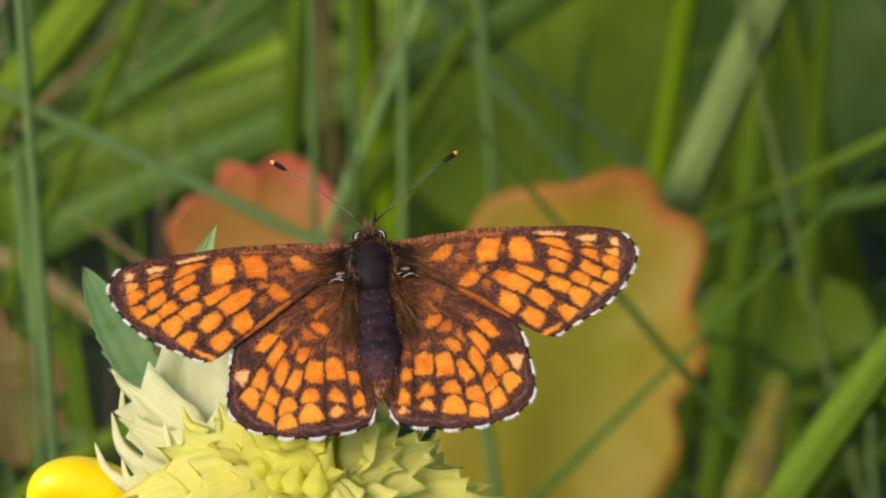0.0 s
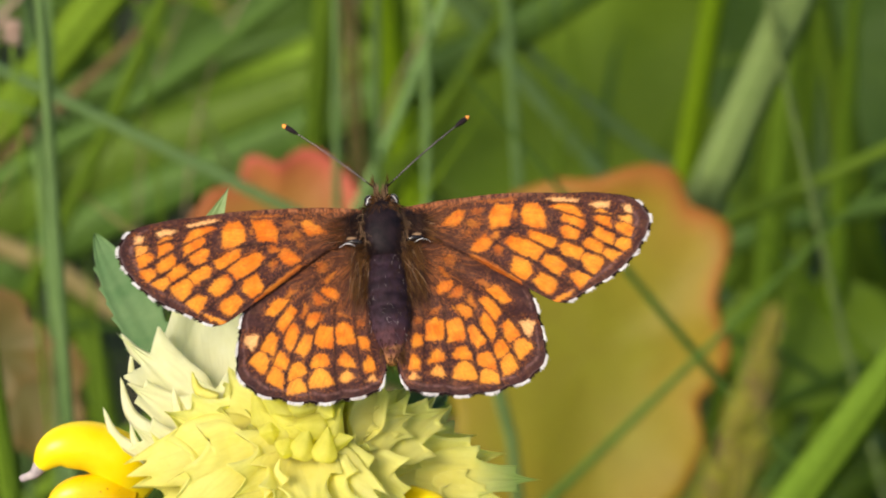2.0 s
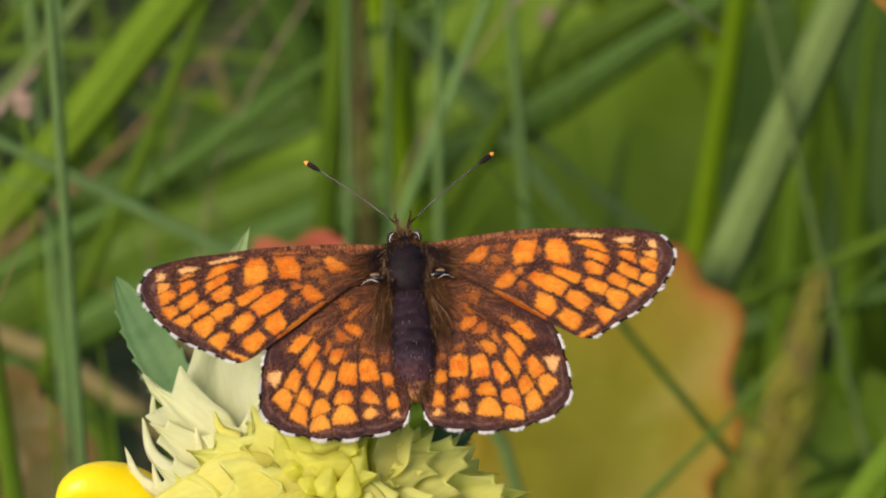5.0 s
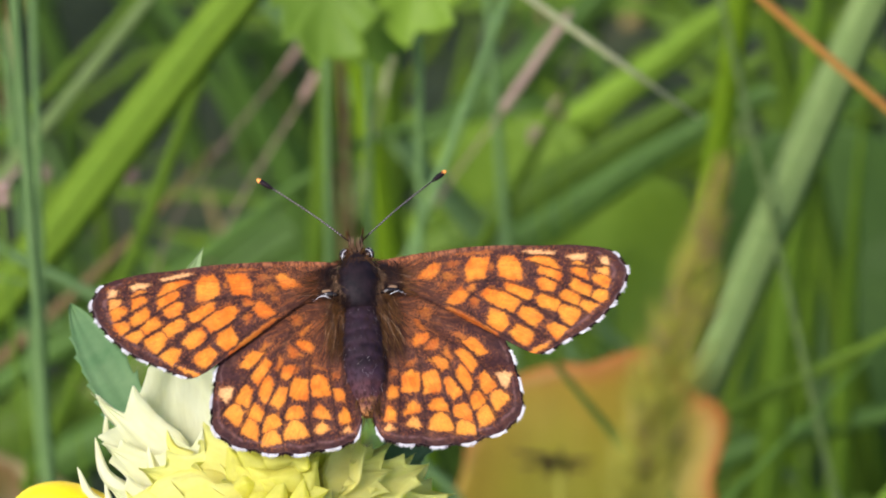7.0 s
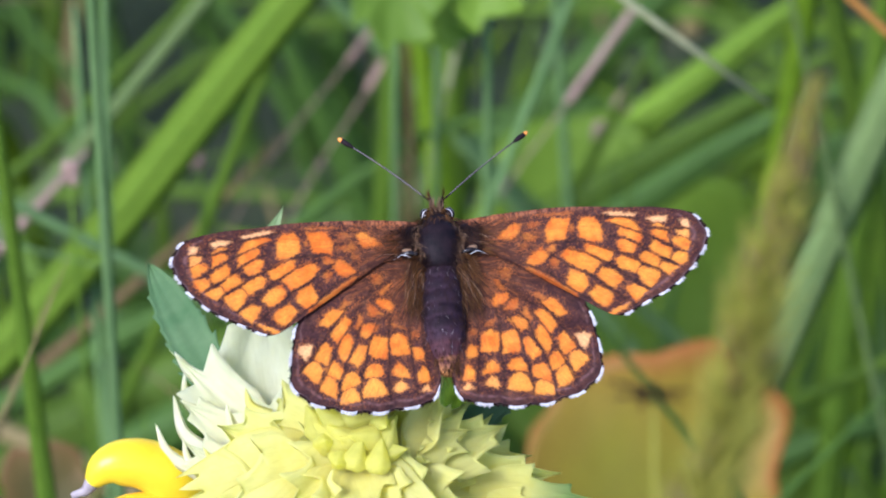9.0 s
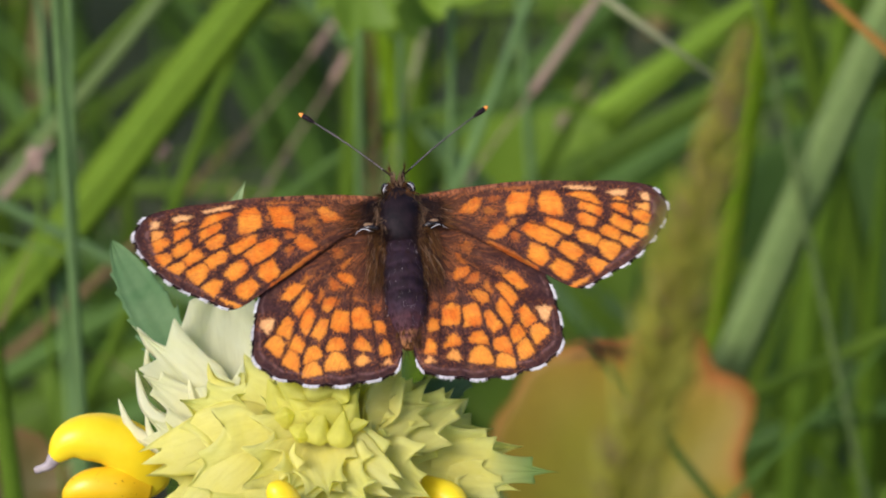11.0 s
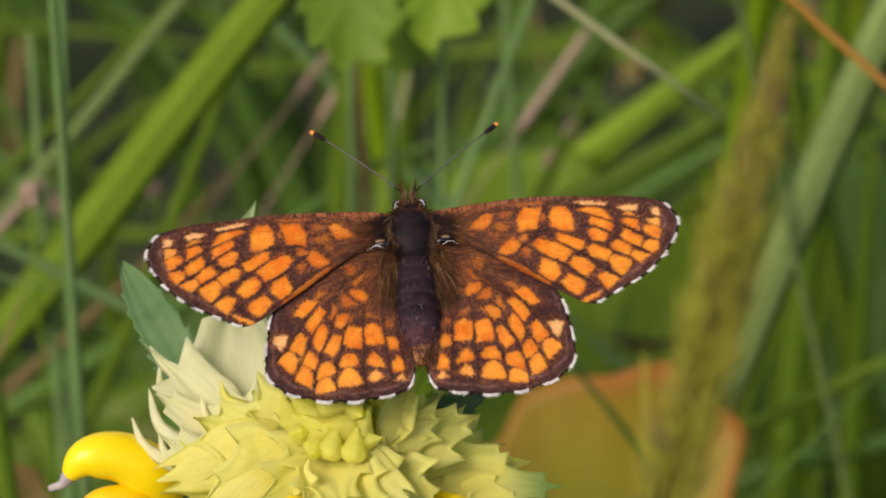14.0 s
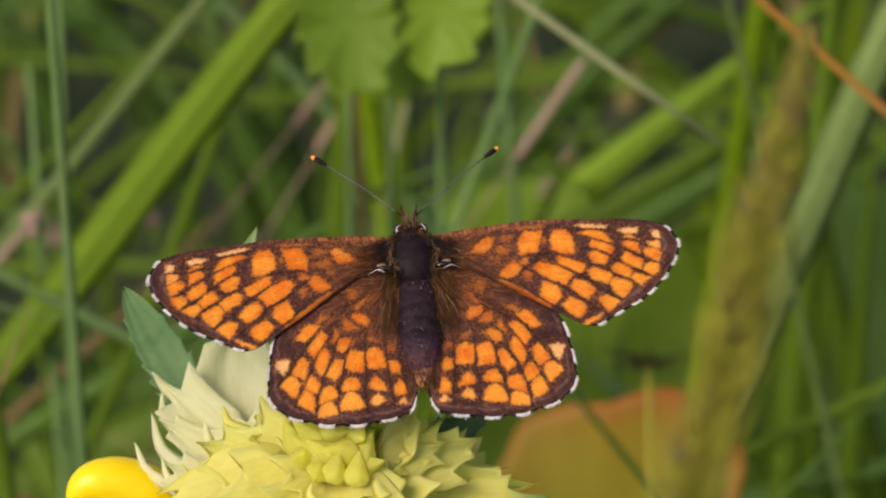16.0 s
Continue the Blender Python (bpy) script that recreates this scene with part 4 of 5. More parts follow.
def wing_pattern(x, y, rows, hub, seed, edge, fore):
    """Colour at each point of a wing: orange marks with ragged rims on brown, thin dark veins, dusted at the root."""
    jx = x + 0.07 * rough_noise(x * 2.4, y * 2.4, seed) + 0.09 * rough_noise(x * 9, y * 9, seed + 31)
    jy = y + 0.07 * rough_noise(x * 2.4 + 31, y * 2.4 + 17, seed + 5) + 0.09 * rough_noise(x * 9 + 5, y * 9, seed + 37)
    first, second = np.full_like(x, -9.0), np.full_like(x, -9.0)
    glow = np.ones_like(x)
    round_off = 0.045
    for row in rows:
        for light, *corners in row:
            total = np.zeros_like(x)
            for (ax, ay), (bx, by) in zip(corners, corners[1:] + corners[:1]):
                ln = math.hypot(bx - ax, by - ay)
                out = ((jx - ax) * (by - ay) - (jy - ay) * (bx - ax)) / ln
                total += np.exp(np.clip(out / round_off, -40, 40))
            inside = (0.075 if 0.9 < light < 1.2 else 0.03) - round_off * np.log(total)
            glow = np.where(inside > first, light, glow)
            second = np.maximum(second, np.minimum(inside, first))
            first = np.maximum(first, inside)
    reach = np.hypot(x - hub[0], y - hub[1])
    angle = streak_of(x, y, hub)
    grain = 0.6 * rough_noise(x * 9, y * 9, seed + 71) + 0.6 * rough_noise(x * 19, y * 19, seed + 72)
    ray = rough_noise(angle * 70, reach * 0.9, seed + 91)
    # the marks fray along the scales, which lie away from the root
    orange = np.clip((first + 0.20 * grain + 0.10 * ray) / 0.16 + 0.5, 0, 1)
    orange *= np.clip(((first - second) + 0.03 * grain - 0.01) / 0.06, 0, 1)
    vein = np.zeros_like(x)
    for line in FORE_VEINS if fore else HIND_VEINS:
        for (ax, ay), (bx, by) in zip(line, line[1:]):
            ux, uy = bx - ax, by - ay
            s = np.clip(((jx - ax) * ux + (jy - ay) * uy) / (ux * ux + uy * uy), 0, 1)
            away = np.hypot(jx - ax - s * ux, jy - ay - s * uy) + 0.02 * grain
            vein = np.maximum(vein, np.exp(-(away / 0.10) ** 2))
    orange *= 1 - 0.9 * vein * np.clip(1.25 - first / 0.30, 0.2, 1)
    dust = np.clip(0.5 + rough_noise(x * 7, y * 7, seed + 9) * 1.5, 0, 1)
    root = np.clip(1.15 - reach / 7.0, 0, 0.7)
    orange = orange * (1 - 0.55 * root * dust)
    orange *= np.clip(1.1 * glow - 0.08, 0, 1)
    orange *= 1 - 0.30 * np.clip(ray * 2.4, 0, 1)
    orange *= 1 - 0.45 * np.clip(grain * 2.6 - 0.60, 0, 1)
    # thin orange scales strewn into the brown, thickest next to the marks and towards the root
    strewn = np.clip(rough_noise(x * 12, y * 12, seed + 55) * 3.2 - 0.35, 0, 1) * np.clip(1.1 + first / 0.7, 0, 1) * 0.8
    strewn += np.clip(rough_noise(angle * 26, reach * 1.1, seed + 21) * 2.4 - 0.10, 0, 1) * np.clip(1.25 - reach / 8.0, 0, 1) * 0.42
    lightness = np.clip(0.45 + 0.9 * rough_noise(x * 1.2, y * 1.2, seed + 12) + 0.5 * (edge - 0.6), 0, 1)[:, None]
    veil = np.clip(0.45 + 0.9 * rough_noise(x * 3.1, y * 3.1, seed + 44) + 0.35 * grain, 0, 1)[:, None]
    brown = BROWN * (1 - veil) + BROWN_PALE * veil
    brown = brown * (1 + 0.45 * (dust[:, None] - 0.5)) * (1 - 0.6 * vein[:, None])
    near = np.clip(1.2 - reach / 6.0, 0, 0.75)[:, None]
    brown = brown * (1 - near) + ROOT_BROWN * near * (0.6 + 0.8 * dust[:, None])
    s = np.clip(strewn, 0, 0.8)[:, None] * (1 - 0.7 * vein[:, None])
    brown = brown * (1 - s) + np.array(srgb(158, 88, 38)) * s
    if fore:
        # pale ticks of scales along the leading edge
        lead = 2.45 + 0.45 * np.clip(x / 8.5, 0, 1) - 0.0065 * np.clip(x - 8.5, 0, 20) ** 2
        tick = (np.exp(-((lead - y - 0.12) / 0.20) ** 2) * np.clip(0.35 + rough_noise(x * 7.5, y * 1.5, seed + 17) * 2.6, 0, 1) * np.clip((14.5 - x) / 5, 0, 1))[:, None] * 0.45
        brown = brown * (1 - tick) + np.array(srgb(176, 112, 76)) * tick
    # a thin lilac line of scales runs inside the margin
    band = (np.exp(-((edge - 0.940) / 0.010) ** 2) * np.clip(0.55 + rough_noise(x * 3, y * 3, seed + 77), 0, 1))[:, None] * 0.55
    brown = brown * (1 - band) + np.array(srgb(128, 92, 88)) * band
    org = ORANGE_DEEP * (1 - lightness) + ORANGE_LIGHT * lightness
    yolk = np.clip((glow - 1.0) * 5, 0, 0.7)[:, None]
    org = org * (1 - yolk) + YOLK * yolk
    pale = np.clip((glow - 1.2) * 6, 0, 0.8)[:, None]
    org = org * (1 - pale) + CREAM * pale
    dim = np.clip((1 - glow) * 0.6, 0, 0.6)[:, None]
    org = org * (1 - dim) + np.array(srgb(150, 82, 32)) * dim
    # the middle of a mark is a shade lighter than its rim
    org = org * (0.86 + 0.20 * np.clip(first / 0.45, 0, 1) + 0.14 * ray)[:, None]
    o = orange[:, None]
    col = brown * (1 - o) + org * o
    rim = np.clip((edge - 0.982) / 0.012, 0, 1)[:, None] * 0.25
    return col * (1 - rim) + np.array(srgb(170, 150, 150)) * rim


def wing_height(x, y, span, seed, lift):
    """Gentle camber, shallow pleats along the veins, and the lift towards the tip."""
    a = np.arctan2(y, x)
    r = np.hypot(x, y)
    return lift * (r / span) + 0.05 * np.sin(a * 26) * np.clip(r / span, 0, 1) + 0.12 * value_noise(x * 0.35, y * 0.35, seed) - 0.25 * (r / span) ** 3


def build_wing(name, outline, rows, hub, flip, seed, span, lift, margin, cells, scallop, parent, level, label, turn=0.0):
    """One wing, dense enough to carry its scale pattern, with a fringe of white and brown hairs along the margin."""
    n, m = 760, 240
    closed = list(outline) + [outline[0]]
    ring = smooth_curve(closed, n + 1)[:-1]
    place = np.arange(n) / n
    inside = (place > margin[0]) & (place < margin[1])
    phase = (place - margin[0]) / (margin[1] - margin[0]) * cells
    hubv = np.array(hub)
    grow = np.where(inside, scallop * (np.abs(np.sin(math.pi * phase)) - 0.5), 0)
    away = ring - hubv
    ring = ring + away / (np.linalg.norm(away, axis=1)[:, None] + 1e-9) * grow[:, None]
    q = np.linspace(0.0, 1.0, m) ** 0.85
    x = hubv[0] + np.outer(q, ring[:, 0] - hubv[0])
    y = hubv[1] + np.outer(q, ring[:, 1] - hubv[1])
    edge = np.where(inside[None, :], q[:, None], 0)
    X, Y = x.ravel(), y.ravel()
    col = wing_pattern(X, Y, rows, hub, seed, np.broadcast_to(edge, x.shape).ravel(), name == "forewing")
    Z = wing_height(X, Y, span, seed, lift) + level
    side = -1.0 if flip else 1.0
    top = np.stack([X * side, Y, Z], 1)
    i, k = np.meshgrid(np.arange(m - 1), np.arange(n), indexing="ij")
    k2 = (k + 1) % n
    quads = np.stack([i * n + k, i * n + k2, (i + 1) * n + k2, (i + 1) * n + k], -1).reshape(-1, 4)
    if not flip:
        quads = quads[:, ::-1]
    # the underside follows the top, a hair's breadth below
    me = bpy.data.meshes.new(name)
    picks = list(range(m - 1, 0, -8)) + [0]
    under = np.vstack([top[k * n:(k + 1) * n] for k in picks]) - np.array([0, 0, 0.07])
    verts = np.vstack([top, under]) * 0.001
    base = (m - 1) * n
    wall = np.stack([base + k[0], base + k2[0], m * n + k2[0], m * n + k[0]], -1)
    rings = [np.stack([m * n + q * n + k[0], m * n + q * n + k2[0], m * n + (q + 1) * n + k2[0], m * n + (q + 1) * n + k[0]], -1) for q in range(len(picks) - 1)]
    rest = np.vstack([wall, *rings])
    faces = quads.tolist() + (rest if flip else rest[:, ::-1]).tolist()
    me.from_pydata(verts.tolist(), [], faces)
    me.materials.append(MAT["wing"])
    me.polygons.foreach_set("use_smooth", [True] * len(me.polygons))
    full = np.vstack([col, np.tile(BROWN, (len(under), 1))])
    rgba = np.hstack([full, np.ones((len(full), 1))]).astype(np.float32)
    a = me.color_attributes.new("pattern", "FLOAT_COLOR", "POINT")
    a.data.foreach_set("color", rgba.ravel())
    me.update()
    pivot = Matrix.Rotation(radians(turn), 4, "Z")
    wing = part(name, me, parent, label, pivot)
    # fringe: short hairs, white between the veins and brown at their ends
    rnd = random.Random(seed)
    for kind, mat in (("white_fringe", "white"), ("brown_fringe", "fur_dark")):
        v, f = [], []
        for j in range(n):
            if not inside[j]:
                continue
            mid = abs((phase[j] % 1.0) - 0.5)
            for _ in range(4):
                white = mid + rnd.uniform(-0.05, 0.05) < 0.25
                if white != (kind == "white_fringe"):
                    continue
                d = away[j] / np.linalg.norm(away[j])
                p = ring[j] + (ring[(j + 1) % n] - ring[j]) * rnd.random() - d * 0.12
                d = d + np.array([rnd.gauss(0, 0.25), rnd.gauss(0, 0.25)])
                ln = rnd.uniform(0.12, 0.27) if white else rnd.uniform(0.10, 0.24)
                z0 = float(Z[base + j]) + rnd.uniform(-0.05, 0.05)
                s = np.array([-d[1], d[0]]) * 0.05
                e = p + d * ln
                o = len(v)
                for xx, yy, zz in ((p[0] - s[0], p[1] - s[1], z0), (p[0] + s[0], p[1] + s[1], z0), (p[0], p[1], z0 + 0.05),
                                   (e[0], e[1], z0 + rnd.uniform(-0.1, 0.1))):
                    v.append((xx * side * 0.001, yy * 0.001, zz * 0.001))
                f += [(o, o + 1, o + 3), (o + 1, o + 2, o + 3), (o + 2, o, o + 3), (o, o + 2, o + 1)]
        if v:
            part("fringe", mesh("fringe", v, f, [mat], smooth=False), wing, "short white hairs along the wing edge" if mat == "white" else "short brown hairs along the wing edge")
    return wing


def hair_patch(starts, seed, length, spread, thick):
    """Tapered hairs. starts: place, direction."""
    rnd = random.Random(seed)
    v, f = [], []
    for p, d in starts:
        d = Vector(d).normalized() + Vector((rnd.gauss(0, spread), rnd.gauss(0, spread), rnd.gauss(0, spread)))
        ln = length * rnd.uniform(0.5, 1.2)
        p = Vector(p)
        mid = p + d * ln * 0.55 + Vector((rnd.gauss(0, 0.04), rnd.gauss(0, 0.04), 0.05)) * ln
        end = p + d * ln + Vector((0, 0, -0.15)) * ln
        side = d.cross(Vector((0.2, 0.3, 1))).normalized() * thick
        up = d.cross(side).normalized() * thick
        o = len(v)
        for c, s in ((p, 1.0), (mid, 0.7)):
            v += [(c + side * s) * 0.001, (c - side * s * 0.5 + up * s) * 0.001, (c - side * s * 0.5 - up * s) * 0.001]
        v.append(end * 0.001)
        for k in range(3):
            k2 = (k + 1) % 3
            f += [(o + k, o + k2, o + 3 + k2, o + 3 + k), (o + 3 + k, o + 3 + k2, o + 6)]
        f.append((o + 2, o + 1, o))
    return v, f


def lathe(profile, sides=24, flat=1.0, wobble=0.0, seed=0):
    """A closed body round the y axis. profile: (y, radius, height of its axis)."""
    v, f = [], []
    for j, (y, r, z) in enumerate(profile):
        for k in range(sides):
            a = 2 * math.pi * k / sides
            rr = r * (1 + wobble * noise.noise((math.cos(a) * 2, j * 0.6, math.sin(a) * 2 + seed)))
            v.append((math.cos(a) * rr * 0.001, y * 0.001, (z + math.sin(a) * rr * flat) * 0.001))
    n = len(profile)
    for j in range(n - 1):
        for k in range(sides):
            f.append((j * sides + k, (j + 1) * sides + k, (j + 1) * sides + (k + 1) % sides, j * sides + (k + 1) % sides))
    f.append(tuple(range(sides)))
    f.append(tuple((n - 1) * sides + k for k in reversed(range(sides))))
    return v, f


FLY_PLACE = Matrix(((0.99756, -0.06976, 0, -0.00234), (0.05714, 0.81716, -0.57358, -0.00029), (0.04001, 0.57218, 0.81915, 0.29979), (0, 0, 0, 1)))
ANTENNA_REST = {-1: (-6.6, 5.45), 1: (6.75, 5.1)}


def build_butterfly():
    fly = thing("butterfly", FLY_PLACE, "orange and brown chequered fritillary butterfly with spread wings", "butterfly")
    for side, flip in ((1, False), (-1, True)):
        build_wing("hindwing", HIND, (HIND_SUBMARGINAL, HIND_POSTDISCAL, HIND_DISCAL, HIND_BASAL), (1.7, -1.0), flip, 40 + side, 13.0, 0.5,
                   (0.26, 0.72), 8, 0.22, fly, 0.0, "orange hindwing chequered with brown and edged in white", 0.0 if side > 0 else -1.5)
        build_wing("forewing", FORE, (FORE_SUBMARGINAL, FORE_POSTDISCAL, FORE_MEDIAN, FORE_DISCAL, FORE_CELL, FORE_STREAK), (1.9, 1.0), flip, 60 + side, 20.0, 1.0,
                   (0.385, 0.655), 8, 0.10, fly, 0.30, "orange forewing chequered with brown and edged in white", 0.0)
    # thorax and abdomen
    v, f = lathe([(y, r, 0.3) for y, r in ((-1.6, 0.9), (-1.2, 1.35), (-0.4, 1.65), (0.6, 1.75), (1.6, 1.6), (2.4, 1.2), (2.9, 0.7))], 28, 0.9, 0.12, 3)
    part("thorax", mesh("thorax", v, f, ["black"]), fly, "black furry thorax")
    prof = []
    for i in range(45):
        s = i / 44
        r = 1.45 * (0.80 + 0.35 * math.sin(math.pi * min(1, s * 1.15)) ** 0.8) * (1 - 0.55 * max(0, (s - 0.62) / 0.38) ** 2.2)
        r *= 1 - 0.07 * abs(math.cos(s * math.pi * 8)) ** 6
        prof.append((-1.2 - s * 8.6, r, 0.1 - 0.3 * s))
    v, f = lathe(prof, 28, 0.9, 0.05, 9)
    red = [max(0.0, (k // 28 / 44 - 0.60) / 0.40) ** 0.8 * 0.75 + 0.12 * abs(math.cos(k // 28 / 44 * math.pi * 8)) ** 8 for k in range(len(v))]
    part("abdomen", mesh("abdomen", v, f, ["abdomen"], attribute=("rim", red)), fly, "dark violet-brown segmented abdomen with a reddish tip")
    rnd = random.Random(11)
    starts = []
    for _ in range(150):
        a, y = rnd.uniform(0, 6.28), rnd.uniform(-10.0, -8.4)
        starts.append(((math.cos(a) * 0.9, y, math.sin(a) * 0.7), (math.cos(a) * 0.4, -1, math.sin(a) * 0.4)))
    v, f = hair_patch(starts, 13, 0.7, 0.25, 0.03)
    part("tail_hair", mesh("tail_hair", v, f, ["fur_gold"], smooth=False), fly, "pale tuft at the abdomen's end")
    # short fur on the thorax, pale wisps round the shoulder covers, long hair lying back over the wing roots
    starts = []
    for _ in range(1500):
        a, y = rnd.uniform(0.0, math.pi), rnd.uniform(-1.6, 2.6)
        r = 1.6 if y < 1.4 else 1.3
        starts.append(((math.cos(a) * r, y, 0.3 + math.sin(a) * r * 0.85), (math.cos(a) * 1.0, rnd.uniform(-1.2, 0.0), math.sin(a) * 0.4)))
    v, f = hair_patch([(p, d) for p, d in starts[:900] if abs(p[0]) > 0.7], 14, 0.7, 0.25, 0.022)
    part("thorax_hair", mesh("thorax_hair", v, f, ["fur_dark"], smooth=False), fly, "dark brown fur")
    v, f = hair_patch([(p, d) for p, d in starts[900:] if abs(p[0]) > 1.15 or p[1] > 2.0], 15, 0.9, 0.25, 0.02)
    part("thorax_hair", mesh("thorax_hair", v, f, ["fur_gold"], smooth=False), fly, "golden brown fur")
    for side in (-1, 1):
        v, f = ellipsoid((side * 1.95, 1.25, 0.62), (0.6, 0.85, 0.3))
        part("shoulder_cover", mesh("shoulder_cover", v, f, ["black"]), fly, "dark furry cover over the wing joint")
        starts = [((side * rnd.uniform(1.2, 2.8), rnd.uniform(0.0, 2.2), 0.95), (side * rnd.uniform(-0.1, 1.2), -0.8, 0.05)) for _ in range(260)]
        v, f = hair_patch(starts, 51 + side, 0.9, 0.2, 0.02)
        part("shoulder_hair", mesh("shoulder_hair", v, f, ["fur_dark"], smooth=False), fly, "dark brown fur")
        starts = []
        for _ in range(40):
            a = rnd.uniform(0, 1)
            starts.append(((side * (1.2 + 0.5 * math.sin(a * 3.1) + rnd.uniform(-0.15, 0.25)), 2.0 - 2.6 * a, 1.35), (side * (0.35 - 0.6 * a), -1, 0.05)))
        v, f = hair_patch(starts, 53 + side, 0.8, 0.45, 0.009)
        part("shoulder_hair", mesh("shoulder_hair", v, f, ["fur_pale"], smooth=False), fly, "pale buff wisps beside the thorax")
        for mat, count, seed in (("fur_gold", 230, 16), ("fur_dark", 110, 66), ("fur_pale", 22, 86)):
            starts = []
            for _ in range(count):
                y = rnd.uniform(-4.4, -0.3)
                starts.append(((side * rnd.uniform(1.0, 2.7), y, 0.55), (side * rnd.uniform(-0.05, 0.5), -1.0, 0.05)))
            for _ in range(count // 4):
                starts.append(((side * rnd.uniform(1.8, 3.4), rnd.uniform(-0.3, 2.0), 0.55), (side, rnd.uniform(-0.6, 0.0), 0.03)))
            v, f = hair_patch(starts, seed + side, 2.0, 0.09, 0.014)
            part("wing_root_hair", mesh("wing_root_hair", v, f, [mat], smooth=False), fly, "long golden brown hair over the wing root")
        tv, tf = tube(smooth_curve([(side * 1.6, -0.45, 1.15), (side * 2.4, -0.35, 1.25), (side * 3.2, -0.45, 0.95)], 9) * 0.001, np.array([0.10, 0.16, 0.20, 0.20, 0.18, 0.16, 0.12, 0.09, 0.05]) * 0.001, 8)
        hinge = part("wing_hinge", mesh("wing_hinge", tv, tf, ["eye"]), fly, "glossy dark wing hinge")
        # the hinge's highlight, put into shape and colour as a thin white bar
        tv, tf = tube(smooth_curve([(side * 2.2, -0.75, 1.30), (side * 2.75, -0.55, 1.42), (side * 3.5, -0.72, 1.0)], 9) * 0.001, np.array([0.01, 0.02, 0.03, 0.03, 0.022, 0.018, 0.014, 0.01, 0.006]) * 0.001, 6)
        part("pale_scales", mesh("pale_scales", tv, tf, ["white"]), hinge, "highlight on the wing hinge, modelled as a thin white streak")
        v, f = ellipsoid((side * 2.45, -0.02, 1.05), (0.36, 0.13, 0.08))
        part("joint_plate", mesh("joint_plate", v, f, ["fur_pale"]), hinge, "buff plate at the wing joint")
    # fine scales and hairs lying along the abdomen
    starts = []
    for _ in range(700):
        a, s = rnd.uniform(0.15, math.pi - 0.15), rnd.random()
        r = 1.45 * (0.80 + 0.35 * math.sin(math.pi * min(1, s * 1.15)) ** 0.8) * (1 - 0.55 * max(0, (s - 0.62) / 0.38) ** 2.2)
        starts.append(((math.cos(a) * r, -1.2 - s * 8.6, 0.1 - 0.3 * s + math.sin(a) * r * 0.9), (math.cos(a) * 0.25, -1, math.sin(a) * 0.12)))
    v, f = hair_patch(starts[:520], 17, 0.5, 0.12, 0.02)
    part("abdomen_hair", mesh("abdomen_hair", v, f, ["fur_dark"], smooth=False), fly, "fine dark hairs")
    v, f = hair_patch(starts[620:], 18, 0.35, 0.15, 0.007)
    part("abdomen_hair", mesh("abdomen_hair", v, f, ["beak"], smooth=False), fly, "strewn pale violet scales")
    # head
    v, f = ellipsoid((0, 2.95, 0.2), (0.85, 0.75, 0.75))
    part("head", mesh("head", v, f, ["fur_dark"]), fly, "brown furry head")
    starts = []
    for _ in range(260):
        a, b = rnd.uniform(0, 6.28), rnd.uniform(-0.4, 1.2)
        d = (math.cos(a) * math.cos(b), 0.35 + 0.6 * math.sin(a) * math.cos(b), math.sin(b))
        starts.append(((d[0] * 0.75, 2.95 + (d[1] - 0.35) * 0.7, 0.2 + d[2] * 0.6), d))
    v, f = hair_patch(starts, 21, 0.6, 0.2, 0.022)
    part("head_hair", mesh("head_hair", v, f, ["fur_gold"], smooth=False), fly)
    for side in (-1, 1):
        v, f = ellipsoid((side * 0.9, 3.12, 0.25), (0.42, 0.55, 0.5))
        eye = part("eye", mesh("eye", v, f, ["eye"]), fly, "glossy black eye with a white rim")
        arc = []
        for s in np.linspace(0, 1, 10):
            ex, ey = 0.24 - 0.46 * s + 0.08 * math.sin(math.pi * s), -0.36 + 0.62 * s + 0.12 * math.sin(math.pi * s)
            arc.append((side * (0.9 + ex), 3.12 + ey, 0.27 + 0.5 * math.sqrt(max(0.0, 1 - (ex / 0.42) ** 2 - (ey / 0.55) ** 2))))
        tv, tf = tube(np.array(arc) * 0.001, np.array([0.015, 0.02, 0.028, 0.032, 0.032, 0.032, 0.032, 0.028, 0.02, 0.015]) * 0.001, 6)
        part("eye_rim", mesh("eye_rim", tv, tf, ["white"]), eye)
        line = smooth_curve([(side * 0.25, 3.3, 0.35), (side * 0.40, 4.0, 0.6), (side * 0.52, 4.6, 0.75)], 8)
        tv, tf = tube(line * 0.001, np.array([0.22, 0.24, 0.22, 0.19, 0.16, 0.12, 0.08, 0.02]) * 0.001, 8)
        palp = part("palp", mesh("palp", tv, tf, ["fur_dark"]), fly, "furry pointed palp")
        v, f = hair_patch([(tuple(line[rnd.randrange(8)]), (side * rnd.uniform(-0.2, 0.9), 1, 0.3)) for _ in range(60)], 31 + side, 0.6, 0.25, 0.02)
        part("palp_hair", mesh("palp_hair", v, f, ["fur_gold"], smooth=False), palp)
    starts = [((rnd.uniform(-0.55, 0.55), rnd.uniform(2.7, 3.6), 0.85), (rnd.uniform(-0.25, 0.25), 1, 0.25)) for _ in range(46)]
    v, f = hair_patch(starts, 41, 0.9, 0.10, 0.03)
    part("head_tuft", mesh("head_tuft", v, f, ["fur_pale"], smooth=False), fly, "pale tuft of hair between the eyes")
